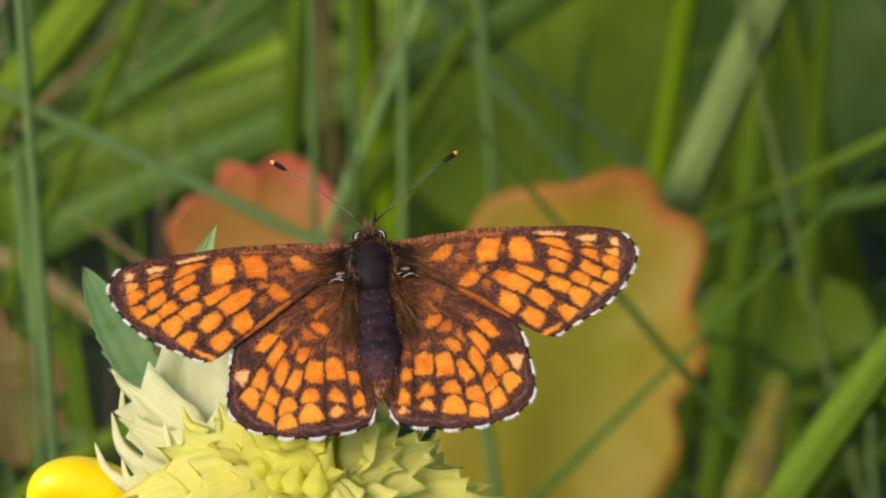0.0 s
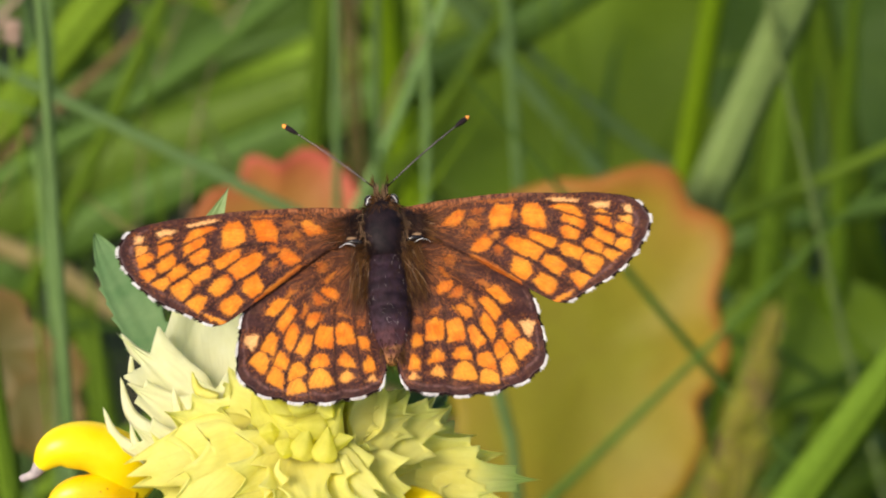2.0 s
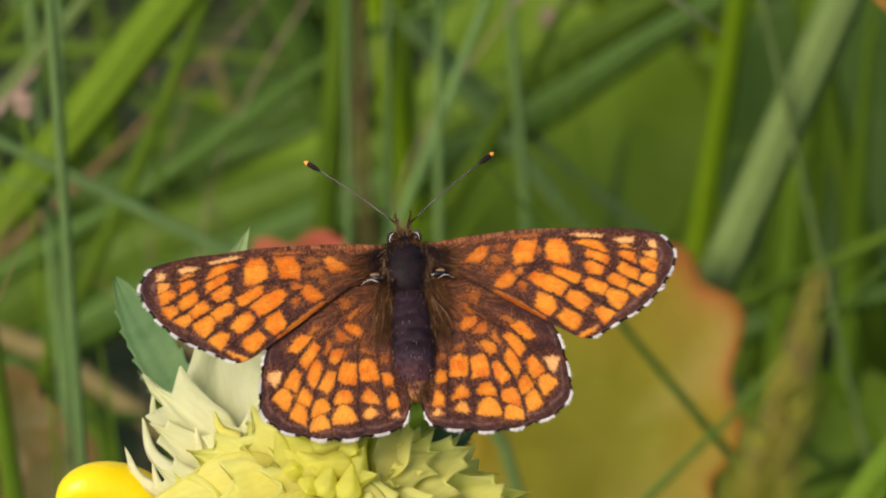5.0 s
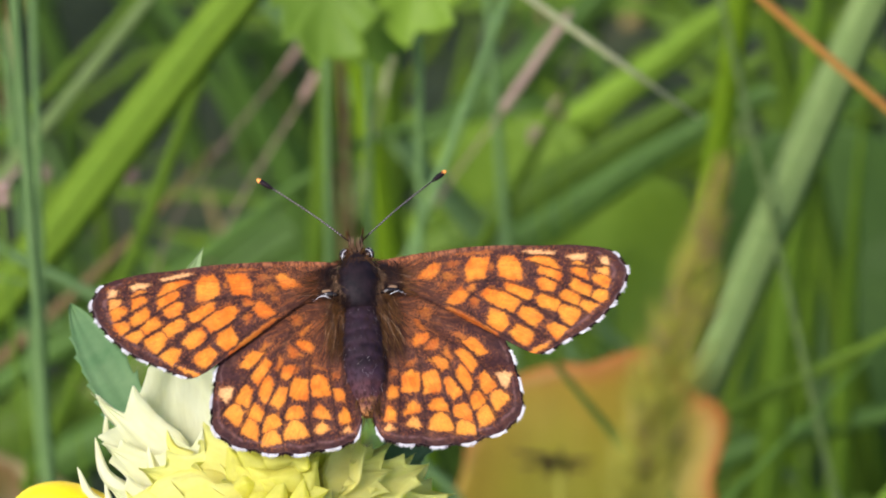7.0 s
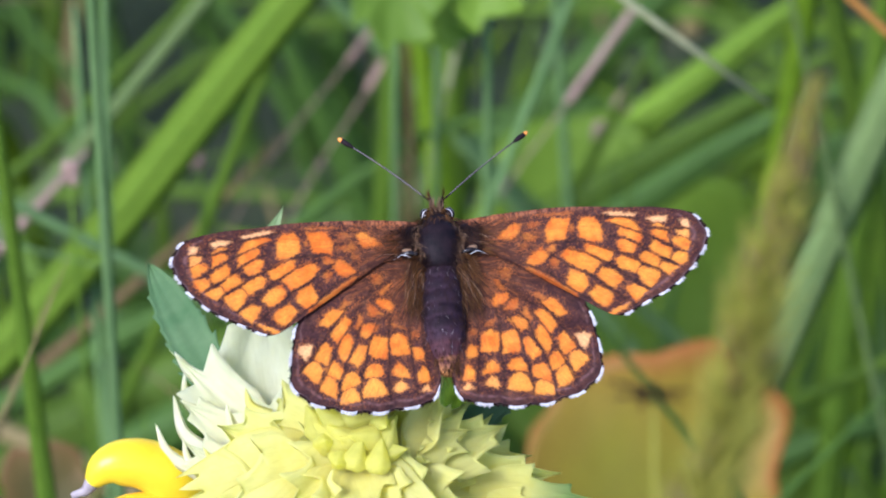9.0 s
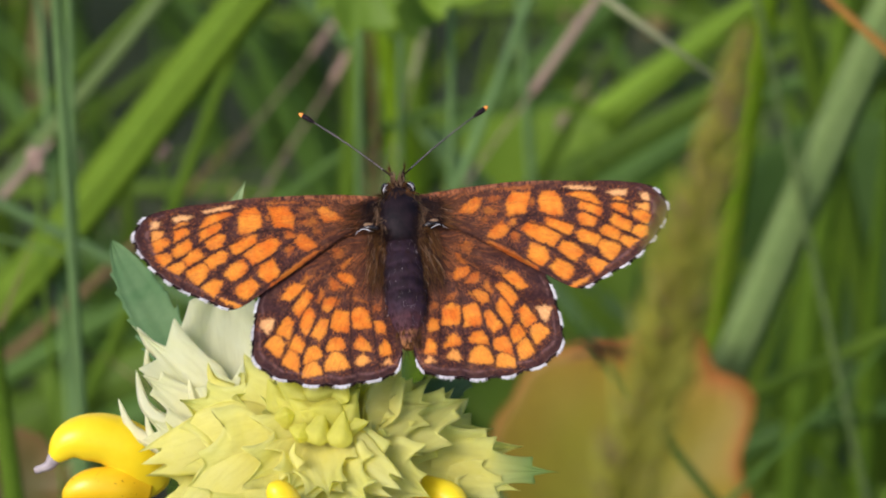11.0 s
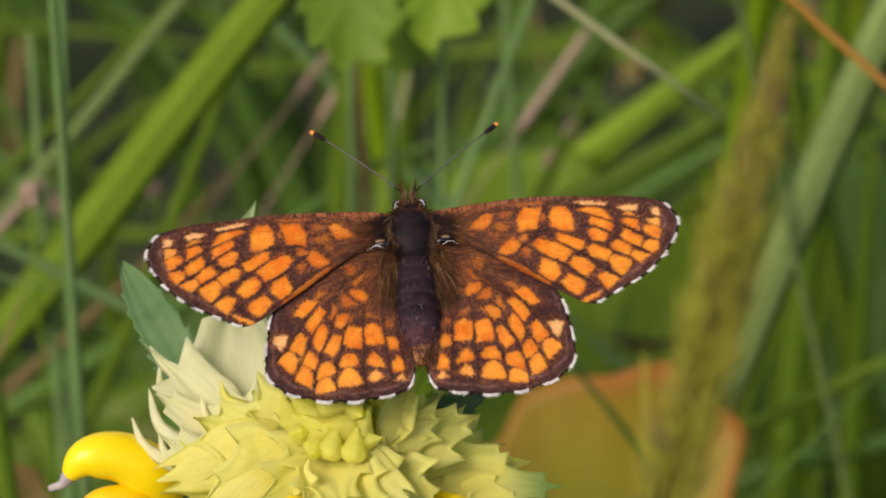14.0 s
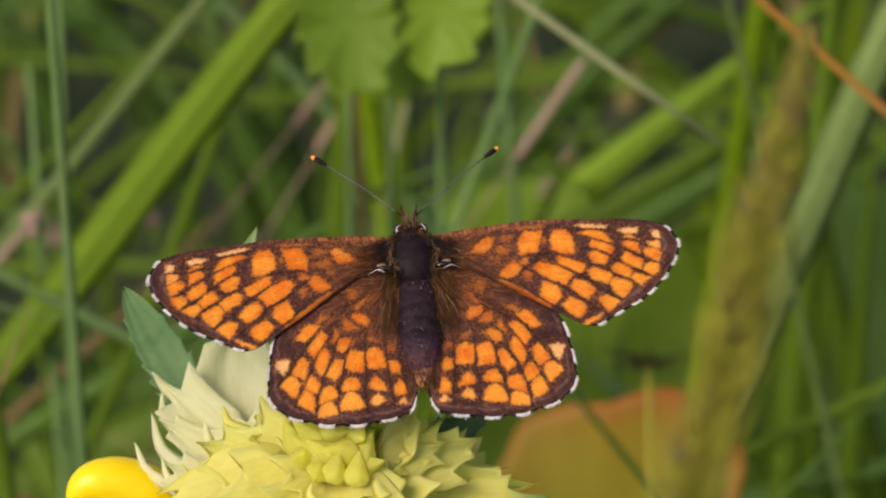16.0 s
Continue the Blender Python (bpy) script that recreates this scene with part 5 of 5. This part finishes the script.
    for side in (-1, 1):
        dx, dy = ANTENNA_REST[side]
        pieces = []
        n = 30
        for i in range(n):
            s0, s1 = i / n * 0.86, (i + 1) / n * 0.86
            bow = lambda s: np.array([dx * s - side * 0.12 * math.sin(math.pi * s), dy * s + 0.10 * math.sin(math.pi * s), 0.5 * s])
            r = 0.062 - 0.008 * s0
            a, b = bow(s0), bow(s1)
            cut = a + (b - a) * 0.70
            v, f = tube(np.array([a, (a + cut) / 2, cut]) * 0.001, np.array([r * 0.9, r * 1.1, r]) * 0.001, 8)
            pieces.append((v, f, 0))
            v, f = tube(np.array([cut, (cut + b) / 2, b]) * 0.001, np.array([r, r * 1.05, r * 0.9]) * 0.001, 8)
            pieces.append((v, f, 1 if i > 2 else 0))
        v, f, idx = join(pieces)
        antenna = part("antenna", mesh("antenna", v, f, ["black", "beak"], index=idx), fly, "slender antenna ringed black and white", pose(side * 0.00042, 0.0041, 0.0005))
        line = np.array([bow(s) for s in np.linspace(0.84, 1.0, 14)])
        rr = np.array([0.08, 0.11, 0.14, 0.17, 0.19, 0.20, 0.205, 0.205, 0.20, 0.195, 0.185, 0.165, 0.125, 0.05]) * 0.001
        v, f = tube(line * 0.001, rr, 10)
        idx = [1 if 100 <= k < 130 else 0 for k in range(len(f))]
        idx[-1] = 1
        part("club", mesh("club", v, f, ["black", "tip_orange"], index=idx), antenna, "black club with an orange tip")
        antenna["label"] = "slender antenna ringed black and white with an orange-tipped club"
        ANTENNAE[side] = antenna
    # legs that hold the flower
    for side in (-1, 1):
        for y0, y1, z1 in ((1.2, 2.4, -3.6), (-0.6, -1.6, -4.2)):
            line = smooth_curve([(side * 0.8, y0, -0.6), (side * 2.0, (y0 + y1) / 2, -1.2), (side * 1.6, y1, z1)], 10)
            v, f = tube(line * 0.001, np.linspace(0.2, 0.09, 10) * 0.001, 6)
            part("leg", mesh("leg", v, f, ["fur_gold"]), fly, "thin brown leg")
    return fly


ANTENNAE = {}
butterfly = build_butterfly()

# ---- the yellow rattle ----
def bract_mesh(length, width, teeth, curl, cup, mat, seed=0, claw=0.5, green=0, blunt=False, name="bract"):
    """A bract along +y: a thin broad face drawn out to a sharp point, its margin cut into teeth that sweep forward and end in awns."""
    rnd = random.Random(seed)
    n, k = 64, 14
    crease = rnd.uniform(0.01, 0.03)
    rows = {}
    for side in (-1, 1):
        step = 0.62 / max(1, teeth)
        first = rnd.uniform(0.12, 0.24)
        rows[side] = [(first + q * step * rnd.uniform(0.92, 1.05), step * rnd.uniform(0.85, 1.0), claw * width * rnd.uniform(0.13, 0.27), rnd.uniform(-0.2, 0.6)) for q in range(teeth)]

    def tooth(side, s):
        """How far a tooth stands out at s, and how far it lifts."""
        for start, long, high, lift in rows[side]:
            u = (s - start) / long
            if 0 < u < 1:
                rise = (u / 0.84) ** 2.2 if u < 0.84 else max(0.0, (1 - u) / 0.16)
                return high * rise * (1.15 - 0.6 * start), lift
        return 0.0, 0.0

    def face(s):
        return 0.42 + 0.58 * math.sin(math.pi * 0.5 * s / 0.3) if s < 0.3 else (max(0.0, 1.0 - ((s - 0.3) / 0.7) ** 3) ** 0.8 if blunt else max(0.0, 1.0 - ((s - 0.3) / 0.7) ** 1.1) ** (1.25 + 0.6 * max(0.0, claw - 0.5)))

    def surface(x, s):
        w = width * 0.5 * face(s)
        out, lift = tooth(1 if x > 0 else -1, s)
        e = abs(x) ** 5
        z = cup * width * x * x * (1 - s * 0.5) - curl * length * s * s - crease * width * (1 - abs(x)) ** 2 * (1 - s)
        z += 0.012 * width * math.sin(x * 9 + seed) * (0.4 + s) + 0.03 * width * noise.noise((x * 1.3, s * 2.4, seed * 1.7)) + 0.018 * width * noise.noise((x * 5, s * 3, seed))
        return Vector((x * w + math.copysign(e * out, x), length * s + e * out * 1.05, z + e * out * lift))

    v, f, tint = [], [], []
    for i in range(n + 1):
        s = i / n
        v += [surface(j / k * 2 - 1, s) for j in range(k + 1)]
        t = min(1.0, max(0.0, (s - 0.45) / 0.35)) if green == 2 else (min(1.0, s * 1.3) * 0.7 if green else 0.22 * s * s)
        tint += [min(1.0, t + (0.15 * abs(j / k * 2 - 1) ** 4 if green else 0.0)) for j in range(k + 1)]
    for i in range(n):
        for j in range(k):
            a = i * (k + 1) + j
            f.append((a, a + 1, a + k + 2, a + k + 1))
    top, count = len(v), len(f)
    v = [p * 0.001 for p in v] + [(p - Vector((0, 0, 0.07))) * 0.001 for p in v]
    f += [tuple(top + i for i in reversed(q)) for q in f[:count]]
    for i in range(n):
        for j in (0, k):
            a, b = i * (k + 1) + j, (i + 1) * (k + 1) + j
            f.append((a, b, top + b, top + a) if j == 0 else (b, a, top + a, top + b))
    return mesh(name, v, f, [mat], attribute=("rim", tint * 2))


def calyx_mesh(length, width, seed, mat="bract", name="calyx", squash=0.42):
    """The calyx: a flattened, inflated pouch, its mouth drawn into pointed lips."""
    n, k = 22, 20
    v, f = [], []
    for i in range(n + 1):
        s = i / n
        r = math.sin(math.pi * (0.10 + 0.80 * s)) ** 0.7 * (1 - 0.35 * s)
        for j in range(k):
            a = 2 * math.pi * j / k
            lip = max(0.0, s - 0.72) / 0.28
            y = length * s + length * 0.22 * lip * abs(math.cos(2 * a)) ** 3
            squeeze = squash * (1 - 0.55 * s)
            ripple = 1 + 0.05 * noise.noise((math.cos(a) * 1.5 + seed, s * 3, math.sin(a) * 1.5))
            v.append((math.cos(a) * r * width * 0.5 * ripple * 0.001, y * 0.001, math.sin(a) * r * width * 0.5 * squeeze * ripple * 0.001))
    for i in range(n):
        for j in range(k):
            f.append((i * k + j, i * k + (j + 1) % k, (i + 1) * k + (j + 1) % k, (i + 1) * k + j))
    f.append(tuple(reversed(range(k))))
    return mesh(name, v, f, [mat])


def aim(foot, tip, facing):
    """A pose with y from foot to tip and z towards facing."""
    y = (tip - foot).normalized()
    x = y.cross(facing).normalized()
    z = x.cross(y)
    m = Matrix((x, y, z)).transposed().to_4x4()
    m.translation = foot
    return m


def bud_mesh(r):
    """A closed bud: a rounded, slightly ribbed drop with a blunt point."""
    n, k = 12, 16
    v, f = [], []
    for i in range(n + 1):
        s = i / n
        rad = r * 1.35 * min(1.0, 0.15 + s * 3.2) ** 0.5 * max(0.02, 1 - s) ** 0.8
        for j in range(k):
            a = 2 * math.pi * j / k
            q = rad * (1 + 0.12 * math.cos(4 * a + 2 * s))
            v.append((math.cos(a) * q * 0.001, (s - 0.4) * r * 3.0 * 0.001, math.sin(a) * q * 0.85 * 0.001))
    for i in range(n):
        for j in range(k):
            f.append((i * k + j, i * k + (j + 1) % k, (i + 1) * k + (j + 1) % k, (i + 1) * k + j))
    f.append(tuple(reversed(range(k))))
    f.append(tuple(n * k + j for j in range(k)))
    return mesh("bud", v, f, ["bract_inner"])


TOWARD = VIEW @ Vector((0, 0, -1))


def hood_flower(root, inv, path, radii, beak=True, name="hood", mat="petal", label="glossy bright yellow hooded upper lip"):
    """The hooded yellow corolla: an arched, flattened upper lip that ends in a grey beak."""
    pts = [tuple(inv @ spot(*p)) for p in path]
    line = smooth_curve(pts, 26)
    s = np.linspace(0, 1, 26)
    rad = np.interp(s, np.linspace(0, 1, len(radii)), radii) * 0.001
    rad = np.convolve(np.pad(rad, 2, mode="edge"), np.ones(5) / 5, mode="valid") * np.sqrt(1.02 - s ** 9)
    v, f = tube(line, rad, 24, 0.9)
    hood = part(name, mesh(name, v, f, [mat]), root, label)
    if beak:
        end, way = Vector(line[-1]), (Vector(line[-1]) - Vector(line[-4])).normalized()
        out = VIEW @ Vector((-1, -0.25, 0))
        tipline = smooth_curve([tuple(end - way * 0.0006), tuple(end + way * 0.0004), tuple(end + way * 0.0005 + out * 0.0004), tuple(end + way * 0.0006 + out * 0.0009)], 9)
        v, f = tube(tipline, np.array([0.62, 0.58, 0.52, 0.45, 0.38, 0.32, 0.30, 0.32, 0.2]) * 0.001, 10, 0.7)
        part("beak", mesh("beak", v, f, ["beak"]), hood, "grey-violet beak of the flower")
    return hood


def build_rattle():
    root = thing("yellow_rattle", (spot(-6.5, -40, -2).x, spot(-6.5, -40, -2).y, 0.0), "yellow rattle flower head of pale toothed bracts on a stem", "flower")
    inv = root.matrix_basis.inverted()
    heart = spot(*(-8.29, -13.46, 1.20))
    axis = (VIEW @ Vector((0.0, 0.72, -0.69))).normalized()
    side = axis.cross(Vector((1, 0, 0))).normalized()
    other = axis.cross(side)
    # stem from the soil
    low = heart - axis * 0.016
    line = smooth_curve([(0, 0, -0.01), tuple((inv @ low) * 0.55 + Vector((0.004, 0, 0))), tuple(inv @ low), tuple(inv @ (heart - axis * 0.002))], 30)
    v, f = tube(line, np.linspace(0.0019, 0.0016, 30), 10)
    part("stem", mesh("stem", v, f, ["bract_green"]), root, "green stem")
    rnd = random.Random(3)
    # bracts in a spiral round the heart
    for i in range(6, 36):
        a = i * 2.39996
        s = i / 46
        out = math.cos(a) * side + math.sin(a) * other
        lean = radians(25 + 70 * s ** 0.8)
        way = axis * math.cos(lean) + out * math.sin(lean)
        foot = heart + axis * (0.0010 - 0.0085 * s) + out * (0.0008 + 0.0022 * s)
        length = 3.2 + 4.6 * min(1, s * 1.35) + rnd.uniform(-0.6, 0.6)
        if out.dot(TOWARD) < -0.45 and s > 0.4:
            length *= 0.75
        mat = "bract_inner" if i < 14 else "bract"
        me = bract_mesh(length, length * rnd.uniform(0.8, 1.05), rnd.choice((1, 2, 2)), rnd.uniform(-0.10, 0.08) - 0.2 * (1 - s), rnd.uniform(-0.2, 0.3), mat, i, rnd.uniform(0.4, 0.9))
        part("bract", me, root, "", inv @ aim(foot, foot + way * 0.01, axis + TOWARD * 0.35))
    # bracts that stand out of the head: foot, tip, width, teeth, material, length of the awns, green tip
    for foot, tip, width, teeth, mat, claw, green in (
            ((-14.73, -14.71, 6.96), (-16.10, -3.36, 11.38), 11.0, 1, "bract_white", 0.25, 0),
            ((-15.15, -14.49, 6.09), (-22.67, -7.79, 8.00), 4.4, 1, "bract_white", 1.3, 0),
            ((-17.06, -14.48, 5.68), (-21.76, -11.55, 6.00), 3, 1, "bract_white", 1, 0),
            ((-17.23, -17.44, 3.73), (-21.50, -14.48, 4.00), 3.4, 1, "bract_white", 1, 0),
            ((-15.94, -18.49, 2.33), (-20.89, -16.79, 2.00), 5.75, 2, "bract", 0.9, 0),
            ((-11.88, -16.34, 0.08), (-18.88, -13.18, 1.00), 8.62, 2, "bract", 0.8, 0),
            ((-11.21, -17.58, -2.13), (-18.16, -19.60, -2.50), 9.2, 2, "bract", 0.6, 0),
            ((-12.74, -16.79, 2.34), (-16.38, -12.13, 3.47), 6.9, 2, "bract", 0.9, 0),
            ((-13.62, -15.54, 4.12), (-16.84, -10.61, 5.11), 4.83, 1, "bract_white", 1, 0),
            ((-12.55, -15.96, 3.78), (-13.77, -11.20, 5.16), 4.14, 1, "bract", 1, 0),
            ((-8.91, -15.08, 0.50), (-13.47, -15.99, -0.43), 5.17, 2, "bract_inner", 0.7, 0),
            ((-9.34, -14.44, 1.50), (-12.52, -12.75, 1.28), 3.91, 2, "bract_inner", 0.7, 0),
            ((-8.47, -16.73, -2.50), (-13.90, -19.30, -5.30), 6.32, 2, "bract", 0.9, 0),
            ((-8.47, -16.73, -2.50), (-10.75, -20.25, -6.28), 5.17, 2, "bract", 0.8, 0),
            ((-8.89, -16.31, -2.50), (-7.51, -20.44, -7.00), 5.75, 2, "bract", 0.8, 0),
            ((-4.46, -15.26, -1.50), (-2.13, -9.99, 0.81), 3.0, 1, "bract", 0.4, 0),
            ((-4.67, -14.62, -2.00), (0.11, -13.46, 1.29), 5.29, 2, "bract", 0.9, 0),
            ((-3.62, -15.69, -0.83), (2.64, -13.14, 3.38), 5.29, 2, "bract", 0.9, 0),
            ((-2.77, -16.37, 2.54), (0.47, -12.85, 4.44), 1.7, 1, "bract", 0.8, 0),
            ((-1.70, -15.33, 4.50), (1.64, -12.44, 6.95), 1.6, 1, "bract", 0.8, 0),
            ((-4.25, -16.78, 1.50), (4.79, -15.33, 6.00), 5.52, 2, "bract", 0.8, 0),
            ((-2.55, -17.62, 1.13), (6.79, -16.73, 5.00), 5.29, 2, "bract", 0.8, 0),
            ((-0.01, -18.13, 1.74), (9.45, -18.67, 4.00), 4.37, 2, "bract", 0.9, 2),
            ((1.26, -18.56, 1.79), (6.67, -20.02, 3.00), 2.6, 2, "bract", 0.7, 0),
            ((-6.37, -14.21, -0.50), (-3.83, -17.14, -2.43), 5.29, 2, "bract", 0.8, 0),
            ((-5.95, -14.21, -0.50), (-1.38, -16.41, -0.36), 4.83, 2, "bract", 0.8, 0),
            ((-9.52, -16.39, -2.50), (-2.65, -18.88, -4.91), 7.47, 1, "bract", 0.5, 0),
            ((-8.46, -17.98, -3.50), (-4.66, -20.54, -6.50), 6.9, 2, "bract", 0.7, 0),
            ((-5.10, -17.93, -1.50), (-0.03, -20.39, -2.77), 5.98, 2, "bract", 0.8, 0),
            ((-10.13, -18.81, -4.47), (-10.10, -20.86, -7.47), 6.9, 2, "bract", 0.7, 0)):
        a, b = spot(*foot), spot(*tip)
        me = bract_mesh((b - a).length * 1000, width, teeth, rnd.uniform(-0.08, 0.08), rnd.uniform(-0.05, 0.18), mat, int(abs(foot[0] * 10 + tip[1])) % 97, claw * rnd.uniform(0.85, 1.15), green)
        part("bract", me, root, "pale bract with a green tip" if green else "", inv @ aim(a, b, TOWARD + axis * 0.3))
    # slender awns that bend away from the rims of the bracts: root, middle, tip, material, width at the root
    for low, mid, high, mat, width in (
            ((-19.16, -10.45, 7.80), (-21.17, -9.25, 8.00), (-22.33, -7.79, 8.30), "bract_white", 1.6),
            ((-20.02, -12.80, 8.30), (-21.39, -11.38, 8.50), (-21.58, -9.16, 8.80), "bract_white", 1.1),
            ((-19.30, -15.65, 6.80), (-21.53, -13.86, 7.00), (-22.35, -11.04, 7.30), "bract_white", 1.5),
            ((-18.25, -13.93, 5.80), (-20.27, -12.23, 6.00), (-21.86, -11.42, 6.30), "bract_white", 1.4),
            ((-20.24, -16.91, 4.80), (-22.67, -15.33, 5.00), (-23.62, -13.17, 5.30), "bract_white", 1.3),
            ((-19.15, -16.89, 3.80), (-21.02, -15.97, 4.00), (-21.55, -14.26, 4.30), "bract_white", 1.1),
            ((-17.90, -13.84, 5.24), (-18.12, -12.78, 5.50), (-18.30, -11.63, 5.80), "bract_white", 0.8),
            ((-15.12, -12.56, 4.08), (-16.44, -11.79, 4.69), (-16.88, -10.44, 5.12), "bract", 1.2),
            ((-13.20, -13.62, 3.88), (-13.54, -12.21, 4.19), (-13.80, -11.03, 4.57), "bract", 1.2),
            ((-1.28, -15.60, 2.99), (-0.13, -14.34, 3.68), (0.47, -12.76, 4.24), "bract_white", 0.8),
            ((0.01, -14.27, 5.55), (1.03, -13.25, 6.19), (1.64, -12.35, 6.75), "bract", 0.7),
            ((-4.84, -16.72, -2.70), (-4.67, -15.67, -2.50), (-4.50, -14.62, -2.20), "bract", 1),
            ((-9.70, -17.95, -5.70), (-10.29, -17.19, -5.42), (-10.13, -16.27, -5.17), "bract", 1),
            ((0.00, -15.54, 4.54), (1.72, -14.48, 5.48), (2.75, -13.08, 6.23), "bract", 1.6),
            ((-5.96, -15.55, 5.30), (-2.77, -10.85, 6.04), (-1.82, -8.72, 6.75), "bract", 2)):
        line = smooth_curve([tuple(inv @ spot(*q)) for q in (low, mid, high)], 16)
        v, f, uv = blade_geometry(line, width * 0.001, 0.25, 1.0, 1.0)
        part("awn", mesh("awn", v, f, [mat], uvs=uv), root)
    # inflated calyces
    for foot, tip, width in (((-11.90, -14.92, 0.58), (-19.95, -17.46, 0.50), 6.4), ((-8.49, -16.17, -2.00), (-3.43, -19.08, -4.75), 5.6),
                             ((-12.72, -17.45, -1.16), (-17.77, -21.63, -2.60), 6.0), ((-3.00, -16.88, 2.94), (3.83, -17.56, 5.40), 4.6)):
        a, b = spot(*foot), spot(*tip)
        part("calyx", calyx_mesh((b - a).length * 1000, width, foot[0]), root, "", inv @ aim(a, b, TOWARD))
    # closed buds at the heart
    for c, r in (((-10.15, -12.72, -3.40), 1), ((-8.46, -12.51, -3.60), 0.95), ((-6.78, -12.71, -3.80), 0.95), ((-9.30, -13.97, -4.20), 0.9), ((-7.62, -13.97, -4.40), 0.95), ((-6.14, -14.10, -4.00), 0.9), ((-10.77, -14.39, -4.00), 0.95), ((-8.45, -15.35, -5.00), 0.9), ((-6.78, -15.52, -5.00), 0.9), ((-9.71, -15.64, -5.00), 0.85),
                 ((-9.46, -12.71, -2.10), 1.15), ((-7.73, -12.80, -2.60), 1.10), ((-10.17, -14.13, -3.60), 1.10), ((-8.14, -14.13, -4.10), 1.06), ((-6.45, -13.72, -3.10), 1.01), ((-6.16, -15.10, -4.10), 0.92),
                 ((-11.45, -13.22, -2.10), 1.01)):
        part("bud", bud_mesh(r), root, "small closed yellow-green bud", inv @ aim(spot(*c) - TOWARD * 0.0004, spot(*c) - TOWARD * 0.0004 + axis * 0.004 + side * rnd.uniform(-0.012, 0.012) + other * rnd.uniform(-0.012, 0.012), TOWARD))
    # open flowers
    hood_flower(root, inv, ((-21.39, -19.79, 8.80), (-22.72, -17.10, 6.80), (-25.08, -16.12, 5.80), (-27.36, -16.49, 5.30), (-28.65, -17.95, 5.30)), (1.7, 2.2, 1.95, 1.75, 0.95))
    hood_flower(root, inv, ((-21.72, -19.94, 7.80), (-24.07, -19.75, 6.30), (-26.28, -19.91, 5.80), (-27.81, -20.68, 5.80)), (1.3, 1.5, 1.35, 0.8), False, "lower_lip", "petal_spotted", "yellow lower lip speckled with brown")
    hood_flower(root, inv, ((-10.77, -25.31, -7.50), (-10.75, -22.35, -9.00), (-11.27, -19.90, -10.00), (-11.97, -19.31, -10.50)), (1.5, 1.7, 1.5, 1.0), False)
    hood_flower(root, inv, ((-1.73, -19.65, 3.50), (-0.03, -20.12, 1.00), (1.57, -20.78, 0.00), (2.07, -22.34, -0.50)), (1.0, 1.2, 1.3, 1.0), False)
    # the serrate grey-green leaves beneath
    for foot, tip, width, curl in (((-18.25, -12.18, 12.00), (-24.82, -1.30, 26.00), 3.4, 0.0),
                                   ((-15.75, -0.43, 8.50), (-14.12, 3.35, 9.00), 1.5, 0.0),
                                   ((-1.71, -14.16, 8.00), (4.30, -10.75, 9.00), 3.0, 0.0)):
        a, b = spot(*foot), spot(*tip)
        me = bract_mesh((b - a).length * 1000, width, 6, curl, 0.12, "bract_green" if width == 1.5 else "rattle_leaf", 5, 0.0 if width == 1.5 else 0.5, 0, width == 3.4, name="leaf")
        part("leaf", me, root, "grey-green serrate leaf under the flower head", inv @ aim(a, b, TOWARD))
    return root


build_rattle()


fill_grass()


# ---- what moves ----
def turn_to(side, x, y):
    """The antenna's pose in the butterfly's space when its tip shows x across and y upwards, in millimetres, seen along the line of sight."""
    rest = Vector((*ANTENNA_REST[side], 0.5))
    reach = math.sqrt(rest.length ** 2 - x * x)
    dip = radians(25) - math.acos(min(1.0, y / reach))
    y, z = reach * math.cos(dip), reach * math.sin(dip)
    q = rest.rotation_difference(Vector((x, y, z)))
    return Matrix.Translation((side * 0.00042, 0.0041, 0.0005)) @ q.to_matrix().to_4x4()


def motions():
    """The butterfly feels about with its antennae once, and is still again; a stalk sways."""
    swings = {-1: ((0.0, -6.6, 5.15), (2.3, -6.6, 5.15), (2.5, -6.2, 4.9), (2.7, -4.1, 2.8), (2.8, -4.4, 3.0), (3.0, -3.3, 4.1), (3.1, -3.2, 6.3), (3.2, -3.4, 7.2),
                   (3.4, -3.5, 7.0), (3.5, -5.0, 6.2), (3.6, -5.9, 5.3), (3.8, -6.6, 5.15), (16.0, -6.6, 5.15)),
              1: ((0.0, 6.75, 4.83), (2.3, 6.6, 4.9), (2.5, 5.0, 5.7), (2.7, 2.4, 6.6), (2.8, 2.0, 7.0), (3.0, 3.5, 4.0), (3.2, 2.6, 4.0),
                  (3.4, 1.4, 3.8), (3.5, 3.5, 5.3), (3.6, 5.0, 5.05), (3.8, 6.75, 4.83), (16.0, 6.75, 4.83))}
    for side, rows in swings.items():
        walk(ANTENNAE[side], [(t, turn_to(side, x, y)) for t, x, y in rows])
    # the near seed stalk sways a little in the wind
    stalk = SWAYING[0]
    at = stalk.matrix_basis.copy()
    walk(stalk, [(t, at @ pose(0, 0, 0, 0, lean, 0)) for t, lean in ((0.0, 0.0), (4.2, 0.0), (7.0, 0.0), (9.0, -0.08), (9.5, -0.12), (12.0, -0.30), (12.5, -0.28), (13.5, -0.15), (14.5, -0.31), (16.0, -0.11))])


motions()
